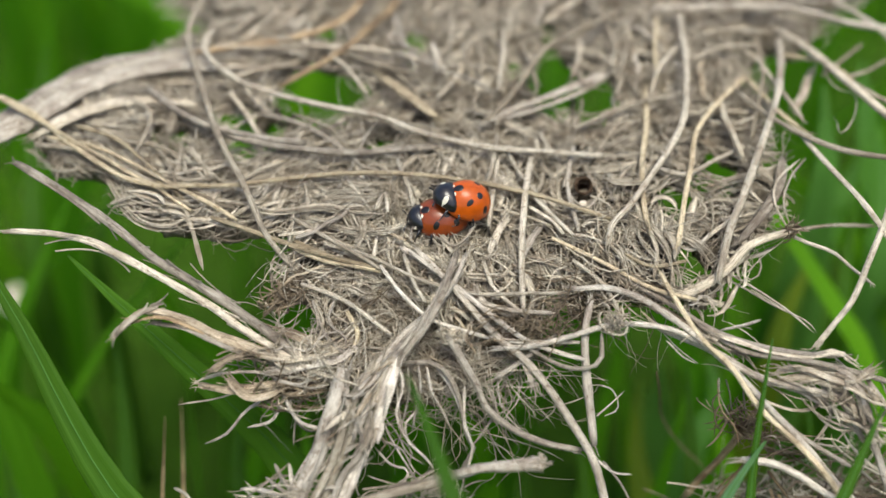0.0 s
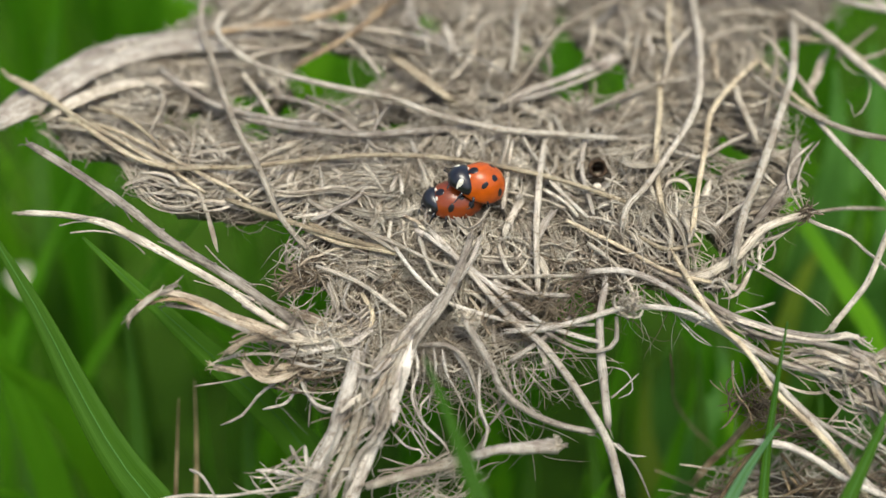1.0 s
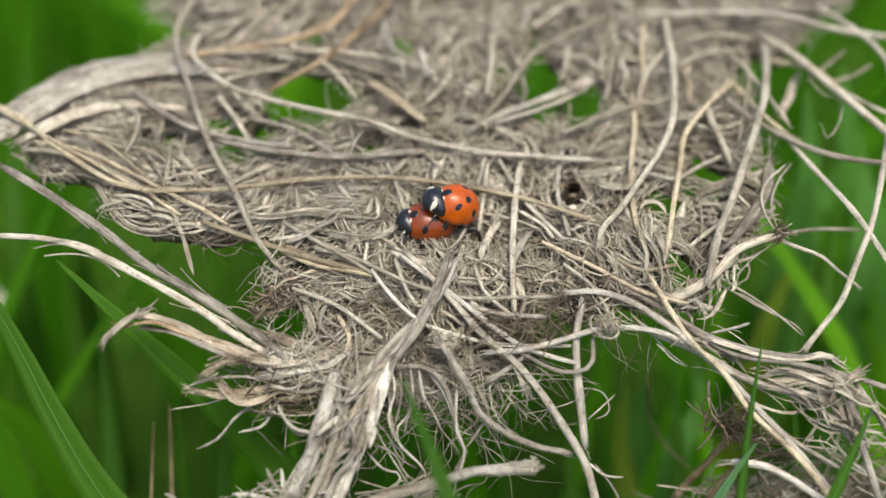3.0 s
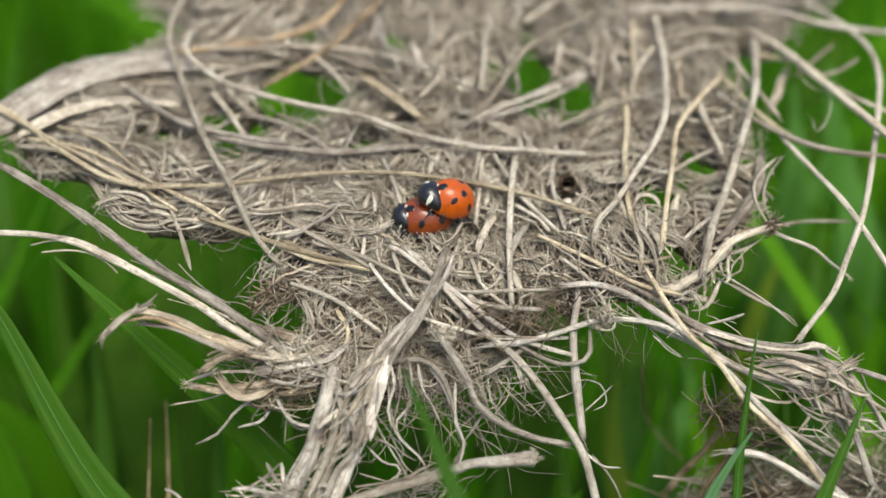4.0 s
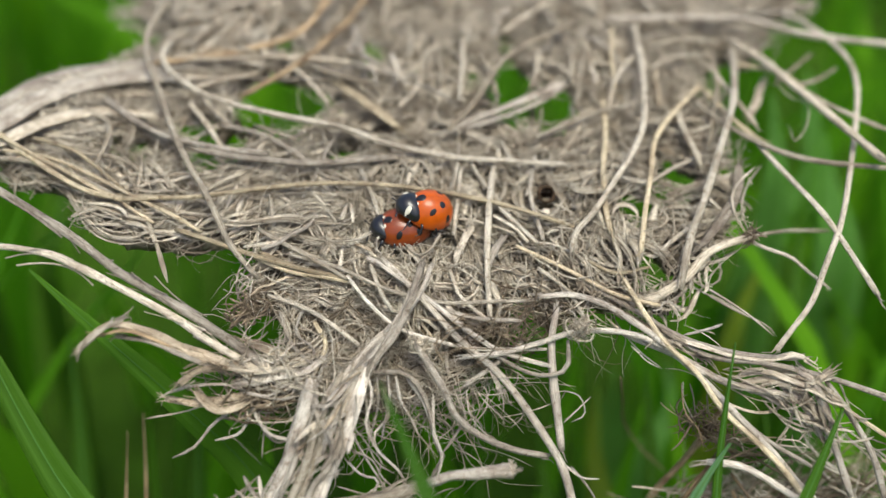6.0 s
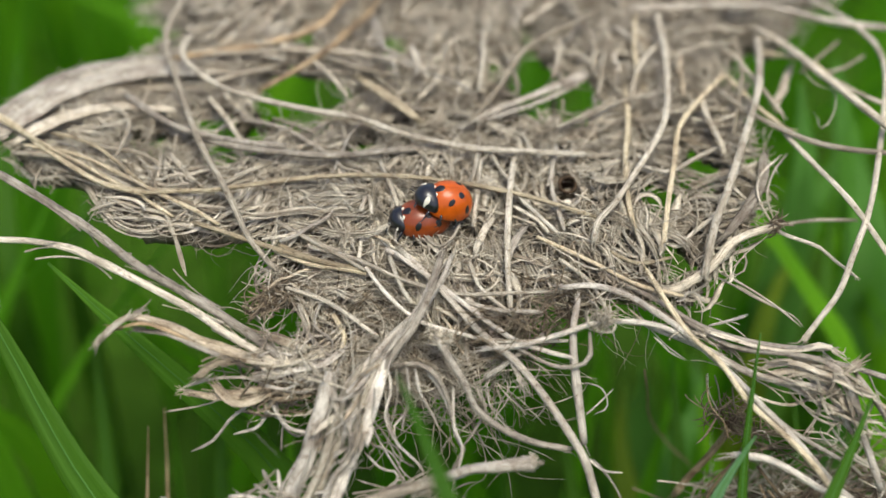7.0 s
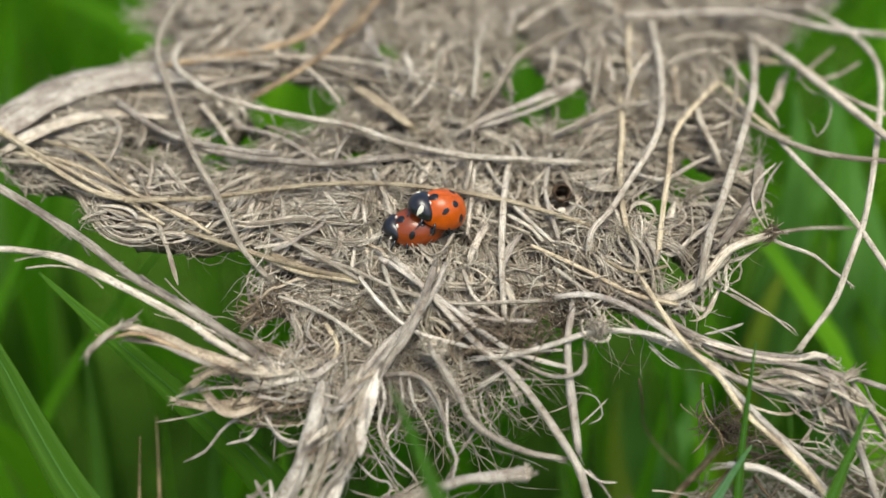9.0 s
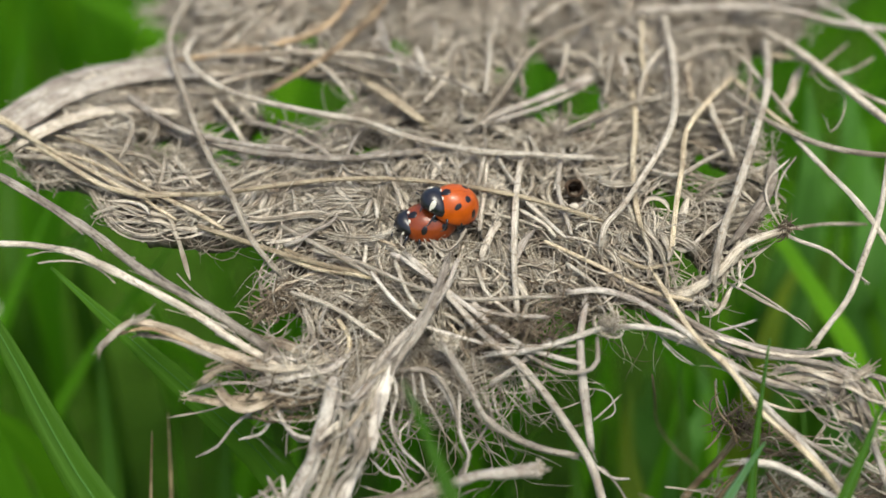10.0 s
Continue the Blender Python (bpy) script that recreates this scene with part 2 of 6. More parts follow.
def relief(u, v):
    return float(sag(v)) + 2.0 * noise.noise((u * 0.09, v * 0.09, 0.3)) + 1.7 * noise.noise((u * 0.3, v * 0.3, 4.4)) + 0.5 * noise.noise((u * 0.9, v * 0.9, 9.0)) - 0.9 - 3.6 * math.exp(-(((u - 18.3) ** 2 + (v - 11.8) ** 2) / 1.3) ** 2)


def root_mat():
    bm = bmesh.new()
    step, grid = 0.6, {}
    us, vs = np.arange(-78, 78, step), np.arange(-45, 90, step)
    for i, u in enumerate(us):
        for j, v in enumerate(vs):
            if cover(u, v) > 0.10:
                grid[i, j] = bm.verts.new((u * MM, v * MM, relief(u, v) * MM))
    for i, j in list(grid):
        q = [grid.get(k) for k in ((i, j), (i + 1, j), (i + 1, j + 1), (i, j + 1))]
        if all(q):
            bm.faces.new(q)
    bmesh.ops.delete(bm, geom=[v for v in bm.verts if not v.link_faces], context="VERTS")
    bmesh.ops.solidify(bm, geom=bm.faces[:], thickness=0.0016)
    for f in bm.faces:
        f.smooth = True
    me = bpy.data.meshes.new("root_mat")
    bm.to_mesh(me)
    bm.free()
    return part("root_mat", me, MATTED, clump, "grey-brown felt of roots and humus with ragged gaps")


root_mat()

def tuft(a, b, count, spread, lengths, radius, mat, wild=0.5):
    """Loose fibres along the line from a to b (millimetres, clump's plane)."""
    a, b = np.array(a), np.array(b)
    along = (b - a) / np.linalg.norm(b - a)
    pieces = []
    for _ in range(count):
        c = a + (b - a) * rng.uniform(0, 1) + rng.normal(0, 1, 3) * spread
        d0, curl = along + rng.normal(0, wild * 0.7, 3), rng.normal(0, 0.35 + wild * 0.3, 3)
        ln, s = rng.uniform(*lengths), np.linspace(-1, 1, 10)
        d = d0 + curl * s[:, None] + rng.normal(0, 0.35, 3) * (s**2)[:, None]
        d = d / np.linalg.norm(d, axis=1, keepdims=True) * ln / 10
        r = radius * rng.uniform(0.5, 1.5)
        pieces.append(tube((np.cumsum(d, axis=0) - d.sum(0) / 2 + c) * MM, r * np.clip(np.minimum(1 + s, 1 - s) * 3 + 0.2, 0, 1) * MM, 4, rng.uniform(0.4, 1), 0, ln))
    v, f, u = joined(pieces)
    return tagged(part("loose_fibre", mesh("loose_fibre", v, f, u), mat, clump, "loose tuft of pale dry fibres"), kind="stuff")


LABELS = {
    "twig": "weathered dry twig with a frayed end",
    "sheath": "ragged peeling leaf sheath",
    "stalk": "weathered fibrous stalk with peeling skin",
    "blade": "flat grey withered leaf",
    "tendril": "thin pale curling tendril",
}


def strand(name, mat, r0, r1, pts):
    """One dry stem through points in the clump's plane (millimetres), tapering from r0 to r1, with nodes, twist and frayed ends."""
    span = sum(math.dist(a, b) for a, b in zip(pts, pts[1:]))
    count = max(10, int(span / 1.1))
    path, length = spline(pts, count)
    for k in range(3):
        wob = np.array([noise.noise((s * (0.17 if name in ("stalk", "sheath") else 0.09), k * 9.1, r0 * 50 + pts[0][0])) for s in np.linspace(0, length, count)])
        path[:, k] += wob * (0.5 if name in ("stalk", "sheath") else 0.28) * (0.6 if k == 2 else 1)
    sides = 14 if r0 > 0.3 else 7
    rad = np.linspace(r0, r1, count)
    seed = pts[0][0] + pts[0][1] * 3
    lump = np.array([[1 + (0.22 if name in ("stalk", "sheath", "twig") else 0.07) * noise.noise((i * 0.35, math.cos(6.283 * j / sides) * 1.6 + seed, math.sin(6.283 * j / sides) * 1.6))
                      for j in range(sides)] for i in range(count)])
    lump = lump * (1 + 0.07 * np.cos(np.arange(sides) / sides * 6.283 * (4 + int(abs(seed)) % 3) + np.linspace(0, 0.12 * length, count)[:, None]))
    rad = rad * np.array([1 + 0.12 * noise.noise((i * 0.2, seed, 2.2)) for i in range(count)])
    if name in ("stem", "straw", "twig"):
        for at in np.arange(9 + seed % 7, length, 17):
            rad *= 1 + 0.16 * np.exp(-((np.linspace(0, length, count) - at) / 0.7) ** 2)
    rad[0] *= 0.75
    rad[-1] *= 1.08 if name == "twig" else 0.75
    if name in ("tendril", "root"):
        rad *= np.clip(np.linspace(5, 0.3, count), 0, 1) * np.clip(np.linspace(0.6, 8, count), 0, 1)
    if name == "blade":
        rad *= np.clip(np.minimum(np.linspace(0.3, 6, count), np.linspace(6, 0.45, count)), 0.25, 1)
        lump = lump * np.array([[1 + min(0.55, 0.2 / r0) * noise.noise((i * 0.5, seed, 1.5 * (j < sides / 4 or j > sides * 3 / 4))) for j in range(sides)] for i in range(count)])
    flat = {"blade": 0.22, "sheath": 0.45, "stalk": 0.65}.get(name, 0.85)
    pieces = [tube(path * MM, rad * MM, sides, flat, seed, length, lump)]
    if name in ("stalk", "sheath", "twig"):
        local = np.random.default_rng(int(abs(seed) * 100) + 3)
        for _ in range(int(length * {"stalk": 0.3, "sheath": 1.0, "twig": 0.25}[name])):
            a = local.integers(0, max(1, count - 6))
            n = int(local.integers(5, 12))
            seg = path[a:a + n] + local.normal(0, 1, 3) * r0 * 0.55
            if len(seg) < 4:
                continue
            t = np.linspace(-1, 1, len(seg))[:, None]
            side = 0.18 if name == "sheath" else 0.45
            seg = seg + t * local.normal(0, side, 3) + t**2 * local.normal(0, side, 3)
            pieces.append(tube(seg * MM, np.full(len(seg), local.uniform(0.06, 0.16)) * MM, 4, 1, 0, len(seg) * 1.0))
    for end, way in ((0, path[0] - path[2]), (-1, path[-1] - path[-3])):
        if name in ("twig", "stalk", "sheath", "stem", "blade"):
            local = np.random.default_rng(int(abs(seed) * 10) + 17 + end)
            way = way / np.linalg.norm(way)
            for _ in range(7 if name != "stem" else 4):
                off = local.normal(0, 0.45, 3) * rad[2]
                q = np.array([path[end] + off - way * 0.8, path[end] + off + way * 0.3, path[end] + off * 1.8 + way * local.uniform(0.3, 1.3) + local.normal(0, 0.25, 3)])
                q, _l = spline(q, 5)
                pieces.append(tube(q * MM, np.linspace(0.14, 0.04, 5) * MM, 4, 1, 0, 1.0))
    v, f, u = joined(pieces)
    return part(name, mesh(name, v, f, u), MAT[mat], clump, LABELS.get(name, ""))


strand("stem", "pale", 0.45, 0.34, [(-28.8, 45.3, 5.0), (-30.1, 42.3, 4.7), (-31.0, 38.7, 4.4), (-30.9, 34.5, 4.1), (-29.2, 28.8, 3.8), (-26.7, 21.4, 3.5), (-24.1, 15.4, 3.1), (-21.6, 10.4, 2.6), (-19.0, 4.9, 1.3), (-17.0, 2.3, 0.1), (-15.3, 0.7, -1.0)])
strand("stem", "pale", 0.41, 0.37, [(-28.3, 38.3, 3.0), (-29.1, 35.5, 3.4), (-28.7, 32.8, 3.8), (-27.1, 30.2, 4.0), (-23.4, 26.8, 4.0), (-18.4, 24.5, 3.9), (-12.7, 22.9, 3.5), (-6.5, 21.6, 3.1), (-1.6, 19.1, 2.8), (3.1, 17.7, 2.6), (7.9, 16.5, 2.4), (14.6, 16.1, 2.1), (20.8, 15.9, 1.9)])
strand("stem", "grey", 0.37, 0.49, [(-39.4, 28.5, 1.0), (-31.9, 24.1, 1.4), (-26.5, 20.5, 1.8), (-21.4, 18.1, 2.1), (-15.2, 16.4, 2.3), (-9.1, 16.0, 2.2), (-3.0, 17.3, 1.6), (4.5, 18.5, 1.0)])
strand("straw", "gold", 0.29, 0.27, [(-53.7, 25.2, 3.0), (-46.3, 20.2, 2.7), (-39.4, 15.6, 2.4), (-32.7, 11.2, 2.0), (-27.3, 11.0, 1.8)])
strand("straw", "gold", 0.29, 0.25, [(-46.6, 19.0, 2.0), (-40.5, 17.6, 2.0), (-35.2, 14.5, 1.9), (-30.1, 11.3, 1.6), (-25.3, 8.7, 1.0), (-22.2, 6.7, 0.4)])
strand("straw", "gold", 0.29, 0.25, [(-43.3, 21.0, 2.0), (-37.9, 18.5, 2.0), (-33.2, 14.1, 1.6), (-28.8, 9.9, 0.7)])
strand("straw", "gold", 0.23, 0.23, [(-47.8, 18.0, 1.5), (-42.7, 17.8, 1.5), (-36.7, 14.6, 1.4), (-32.2, 11.1, 1.3), (-27.8, 7.8, 1.0)])
strand("straw", "gold", 0.31, 0.30, [(-32.9, 11.9, 1.3), (-24.8, 11.2, 1.6), (-20.8, 11.4, 1.8), (-14.9, 12.2, 1.8), (-8.9, 12.7, 2.0), (-1.6, 12.3, 2.2), (5.0, 11.3, 2.1), (9.0, 10.5, 1.8), (14.2, 9.2, 1.4), (21.1, 6.5, 0.9)])
strand("twig", "grey", 0.49, 0.57, [(-48.3, 12.7, 3.9), (-42.7, 9.3, 3.2), (-37.6, 5.6, 2.4), (-31.4, 1.0, 0.8), (-27.5, -0.9, -0.3), (-23.0, -3.3, -1.8), (-17.9, -6.3, -3.7), (-13.3, -9.3, -5.7)])
strand("twig", "pale", 0.41, 0.45, [(-46.9, 3.1, 2.7), (-42.3, 3.0, 2.3), (-37.8, 2.0, 1.7), (-33.2, -0.0, 0.6), (-28.7, -1.9, -0.6), (-24.2, -4.0, -2.0), (-21.1, -5.8, -3.3), (-16.6, -8.0, -5.0), (-13.0, -9.7, -6.5)])
strand("sheath", "ragged", .4, 1.0, [(-34.6, -6.8, -2.7), (-33.3, -6.3, -1.9), (-31.4, -5.6, -1.1), (-28.3, -5.8, -1.4), (-25.2, -6.7, -2.3), (-22.1, -7.6, -3.5), (-19.1, -8.2, -4.6), (-15.4, -8.5, -5.7)])
strand("sheath", "ragged", 0.45, 0.57, [(-25.6, -10.4, -7.9), (-23.6, -11.2, -7.7), (-21.0, -11.3, -7.5), (-17.9, -10.9, -7.5), (-13.6, -10.1, -7.7)])
strand("root", "white", 0.18, 0.22, [(-24.9, -15.5, -12.2), (-22.4, -14.8, -11.3), (-20.5, -13.2, -9.7), (-18.0, -11.7, -8.8), (-15.1, -10.6, -8.0)])
strand("root", "white", 0.20, 0.22, [(-20.2, -14.0, -11.3), (-17.6, -13.7, -10.4), (-16.4, -12.1, -9.0), (-15.4, -10.6, -8.0)])
strand("twig", "dull", .62, .5, [(-8.5, -22.7, -13.1), (-3.3, -21.8, -11.9), (1.0, -21.1, -10.9), (3.0, -20.7, -10.2)])
strand("twig", "white", .42, .8, [(3.2, -20.9, -9.9), (5.6, -20.3, -9.4), (8.8, -20.1, -9.3), (12.2, -19.9, -9.3)])
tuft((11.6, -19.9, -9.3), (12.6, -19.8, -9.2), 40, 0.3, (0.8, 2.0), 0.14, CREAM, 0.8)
strand("stem", "white", 0.41, 0.37, [(1.8, -7.0, -2.8), (3.5, -9.7, -3.8), (5.3, -12.3, -5.5), (6.3, -14.0, -7.3), (9.1, -15.5, -9.0), (12.9, -16.4, -10.5), (16.9, -16.5, -11.9)])
strand("stem", "grey", 0.37, 0.49, [(-1.5, 2.3, 0.5), (2.9, -2.2, -1.2), (7.3, -6.7, -3.6), (11.0, -9.4, -5.3), (13.5, -12.0, -7.0), (16.0, -15.1, -9.1), (18.2, -17.9, -11.6), (19.2, -20.7, -14.1), (19.9, -23.2, -16.5)])
strand("straw", "white", 0.33, 0.29, [(-1.9, 2.0, 0.4), (2.9, -1.7, -0.8), (7.3, -5.3, -2.4), (11.0, -7.5, -3.7), (14.2, -8.4, -4.5), (17.4, -9.2, -5.1)])
strand("straw", "white", 0.25, 0.25, [(-5.4, 0.3, -0.1), (-2.8, -2.8, -1.5), (0.4, -5.4, -2.8), (5.4, -6.7, -3.6), (10.4, -7.4, -4.0), (16.8, -7.6, -4.1)])
strand("stem", "white", 0.41, 0.49, [(18.2, -3.4, -1.8), (17.5, -6.7, -3.6), (17.7, -9.4, -6.3), (18.1, -12.1, -9.0), (18.5, -15.7, -12.4)])
strand("straw", "pale", 0.29, 0.25, [(-2.7, 1.6, 0.3), (-1.5, -1.6, -0.9), (-0.1, -3.7, -1.9)])
strand("stem", "white", 0.33, 0.37, [(7.3, -8.1, -4.4), (11.6, -8.1, -3.9), (16.0, -7.4, -3.0), (20.4, -6.4, -2.5), (25.4, -6.6, -2.5), (29.2, -7.4, -3.5), (34.2, -9.9, -5.6), (39.9, -11.5, -7.1), (45.6, -12.2, -8.1)])
strand("stem", "white", 0.37, 0.45, [(16.2, -2.3, -1.3), (20.0, -2.2, -1.2), (23.8, -3.4, -1.7), (26.7, -5.4, -2.2), (29.7, -7.5, -3.1), (34.6, -11.5, -5.6), (38.2, -14.7, -8.0), (42.0, -17.7, -10.7), (45.1, -20.5, -13.1), (49.0, -23.5, -15.6)])
strand("stem", "gold", .28, .38, [(26.1, -0.5, -0.5), (28.0, -4.4, -1.6), (30.3, -8.0, -3.0), (33.2, -10.9, -4.2), (36.1, -14.5, -6.6), (39.8, -17.3, -9.0), (43.0, -19.8, -11.4), (46.1, -22.9, -14.2)])
strand("stem", "white", 0.33, 0.37, [(20.9, 0.2, -1.2), (26.5, -2.8, -2.5), (31.4, -5.8, -3.9), (35.6, -7.7, -4.4), (40.5, -8.6, -4.8), (45.9, -8.7, -4.8)])
strand("stem", "white", 0.33, 0.37, [(30.0, -5.3, -3.8), (35.0, -8.1, -4.9), (40.5, -9.1, -5.1), (44.8, -9.9, -5.6), (49.9, -10.8, -6.6), (56.3, -12.4, -8.2)])
strand("stem", "grey", 0.37, 0.41, [(25.7, -5.7, -4.0), (31.8, -8.4, -5.0), (36.7, -11.0, -6.3), (41.0, -11.8, -6.8), (44.9, -12.2, -7.8), (46.9, -13.5, -9.3), (48.4, -15.7, -11.4)])
strand("stem", "white", 0.41, 0.41, [(34.4, -18.2, -11.1), (38.1, -18.9, -11.1), (41.0, -20.4, -11.6), (44.2, -21.9, -13.1), (48.6, -23.3, -14.5)])
strand("straw", "white", 0.29, 0.29, [(38.4, -14.4, -8.5), (41.4, -16.4, -9.9), (46.5, -18.5, -12.3)])
strand("stem", "pale", .37, .33, [(54.7, 45.3, 2.0), (59.7, 37.9, 2.4), (60.6, 30.6, 2.7), (57.0, 18.5, 3.0), (52.9, 6.9, 2.4), (49.2, -0.4, 0.6), (47.2, -3.9, -1.1), (44.8, -6.4, -2.5), (42.7, -8.5, -3.7)])
strand("stem", "pale", .33, .37, [(45.3, 19.0, 2.0), (47.6, 12.7, 2.5), (50.6, 5.8, 2.3), (55.1, -3.4, -0.8)])
strand("stem", "pale", 0.37, 0.37, [(38.7, 26.9, 2.0), (41.4, 22.6, 2.4), (44.7, 18.7, 2.8), (48.2, 16.1, 2.9), (52.5, 14.7, 2.9), (59.7, 13.5, 2.9)])
strand("stem", "dull", 0.53, 0.53, [(45.8, 39.1, 2.0), (49.0, 33.6, 3.0), (51.7, 27.0, 4.0), (53.8, 22.3, 4.5), (58.8, 12.7, 4.9)])
strand("stem", "pale", 0.49, 0.41, [(45.7, 37.0, 2.0), (44.7, 31.4, 3.0), (43.0, 24.9, 4.0), (40.8, 18.9, 4.0), (38.9, 14.2, 3.9), (36.5, 8.5, 3.1), (34.4, 4.3, 2.0), (33.2, 1.2, 0.7), (32.4, -1.6, -0.9)])
strand("stem", "pale", 0.45, 0.33, [(33.4, 43.5, 2.0), (32.8, 34.4, 3.2), (32.0, 26.7, 4.2), (30.7, 19.9, 4.9), (28.7, 15.5, 4.4), (25.9, 10.7, 3.6), (23.4, 7.1, 2.7), (21.1, 4.9, 1.8), (20.3, 2.7, 0.6)])
strand("stem", "gold", 0.34, 0.29, [(39.6, 29.5, 2.0), (35.2, 23.4, 2.6), (32.2, 18.7, 2.8), (31.0, 14.1, 2.1), (29.7, 9.0, 1.7), (28.3, 2.7, 0.6)])
strand("stem", "gold", 0.37, 0.33, [(27.4, 28.5, 1.0), (26.4, 20.5, 1.5), (25.2, 12.5, 1.8), (24.9, 7.4, 1.5), (25.2, 4.9, 1.1)])
strand("straw", "dull", 0.33, 0.29, [(31.9, 34.5, 3.0), (29.0, 29.7, 3.0), (27.4, 24.9, 2.0)])
strand("stem", "pale", 0.33, 0.33, [(34.1, 31.8, -0.0), (35.9, 25.5, 0.7), (37.3, 21.1, 1.0), (37.7, 17.1, 1.0)])
strand("stem", "gold", 0.37, 0.33, [(40.9, 30.4, 1.0), (43.1, 23.5, 2.0), (46.0, 21.1, 1.0)])
strand("stem", "dull", 0.62, 0.45, [(26.3, -2.1, -3.2), (30.1, -1.7, -2.4), (33.6, -0.0, -1.1), (36.0, 2.3, 0.3), (38.3, 3.4, 0.8), (41.8, 4.5, 1.1)])
strand("tendril", "pale", 0.16, 0.16, [(41.5, 5.0, 0.2), (40.2, 8.4, 1.3), (40.9, 11.6, 1.8), (44.3, 15.2, 1.9)])
strand("tendril", "pale", 0.20, 0.14, [(33.8, 1.0, -1.9), (36.8, -1.4, -2.2), (40.4, -4.0, -3.1), (43.2, -6.1, -4.3)])
strand("tendril", "pale", 0.15, 0.15, [(30.2, -2.9, -2.5), (31.4, -2.3, -2.7), (32.8, -3.5, -3.8)])
strand("tendril", "white", 0.16, 0.12, [(32.7, -5.8, -4.1), (35.0, -5.9, -3.1), (37.1, -5.3, -2.8)])
strand("stem", "grey", .5, .45, [(29.8, 42.3, 3.0), (38.9, 42.8, 3.0), (48.5, 42.1, 3.0), (56.4, 39.6, 2.5), (68.0, 37.9, 2.0)])
strand("stem", "dull", 0.41, 0.37, [(24.8, 41.4, 3.0), (19.6, 37.6, 3.6), (14.9, 33.2, 3.8), (11.8, 28.4, 3.2), (9.2, 24.8, 2.2), (6.6, 22.5, 1.0)])
strand("blade", "grey", 0.74, 0.57, [(24.2, 32.8, 1.0), (18.3, 28.5, 1.7), (13.9, 25.9, 1.7), (9.6, 24.2, 1.4), (5.9, 21.9, 1.0)])
strand("blade", "grey", 0.49, 0.41, [(22.1, 30.4, 1.0), (16.0, 26.0, 1.3), (10.9, 23.5, 1.3), (8.1, 22.6, 1.0)])
strand("straw", "dull", 0.25, 0.25, [(10.9, 42.3, 2.0), (9.6, 34.8, 2.0), (9.1, 26.9, 2.0)])
strand("tendril", "white", .17, .17, [(-4.8, 35.2, 5.0), (-3.1, 32.3, 5.0), (1.1, 28.5, 5.0), (5.3, 26.4, 4.5), (8.6, 23.7, 4.0)])
strand("blade", "gold", .8, .7, [(-6.7, 29.8, 2.5), (-3.1, 26.2, 2.8), (-0.3, 23.3, 2.7), (1.3, 22.2, 2.0)])
strand("straw", "grey", 0.33, 0.29, [(-28.7, 32.0, 1.0), (-20.6, 31.8, 1.7), (-10.4, 31.8, 1.7), (-1.4, 31.9, 1.0)])
strand("straw", "grey", 0.31, 0.29, [(-25.4, 28.3, 1.0), (-22.7, 23.1, 1.0), (-20.2, 19.9, 1.0)])
strand("straw", "pale", 0.27, 0.27, [(-3.8, 15.4, 1.9), (-2.6, 11.6, 1.8), (-1.6, 8.6, 0.6)])
strand("straw", "gold", 0.34, 0.34, [(-25.1, 6.8, 0.9), (-18.3, 3.7, 0.7), (-11.8, 1.6, 0.2), (-5.2, 0.2, -0.7)])
strand("straw", "pale", 0.25, 0.25, [(-17.1, 3.8, 0.9), (-13.2, 4.6, 1.1), (-9.3, 7.4, 1.0)])
strand("straw", "pale", 0.37, 0.33, [(12.3, 15.9, 1.4), (11.1, 8.2, 1.6), (10.6, 1.5, 0.3), (10.7, -4.1, -3.1)])
strand("straw", "pale", 0.27, 0.25, [(11.6, 8.2, 1.1), (14.1, 6.2, 0.8), (15.4, 4.3, 0.5)])
strand("straw", "pale", 0.27, 0.25, [(-11.9, 3.2, 0.3), (-6.7, 1.7, 0.0), (-1.5, -1.0, -0.7), (4.8, -2.6, -1.5), (10.5, -2.6, -1.7), (16.4, -2.4, -1.8)])
strand("straw", "gold", 0.31, 0.29, [(-16.4, 3.2, 0.3), (-11.8, 1.2, -0.3), (-7.9, 0.5, -0.5), (-5.4, -0.1, -0.8)])
strand("straw", "pale", 0.29, 0.25, [(-6.1, 7.4, 1.5), (-5.1, 9.8, 1.7), (-4.6, 7.0, 1.4)])
strand("straw", "pale", 0.25, 0.25, [(8.2, 15.7, 1.4), (7.7, 11.1, 1.3), (6.9, 5.4, 0.7)])
strand("straw", "pale", 0.29, 0.29, [(9.3, 16.6, 1.4), (11.1, 12.9, 1.4), (13.5, 8.6, 1.1)])
strand("straw", "gold", 0.29, 0.27, [(14.0, 3.9, 0.4), (20.2, 0.5, -0.5), (25.2, -1.9, -1.6), (30.2, -3.1, -2.1)])
strand("straw", "white", 0.26, 0.25, [(10.4, -7.8, -4.3), (15.4, -9.9, -5.6), (18.9, -9.4, -5.3), (19.2, -6.7, -3.6)])
strand("straw", "grey", 0.33, 0.29, [(-21.4, 24.1, 1.0), (-15.6, 22.1, 1.0), (-9.8, 17.1, 1.0), (-7.0, 12.5, 0.9)])
strand("straw", "pale", 0.33, 0.30, [(18.5, 21.1, 1.0), (22.1, 22.9, 1.7), (26.5, 25.4, 1.7), (30.8, 27.2, 1.0)])
strand("straw", "pale", 0.30, 0.27, [(26.8, 14.8, 0.9), (30.5, 12.8, 1.5), (34.2, 15.1, 1.6), (38.5, 18.1, 1.0)])
strand("straw", "grey", 0.29, 0.29, [(17.3, 5.0, 0.2), (16.4, 11.6, 0.8), (17.6, 18.1, 1.0)])
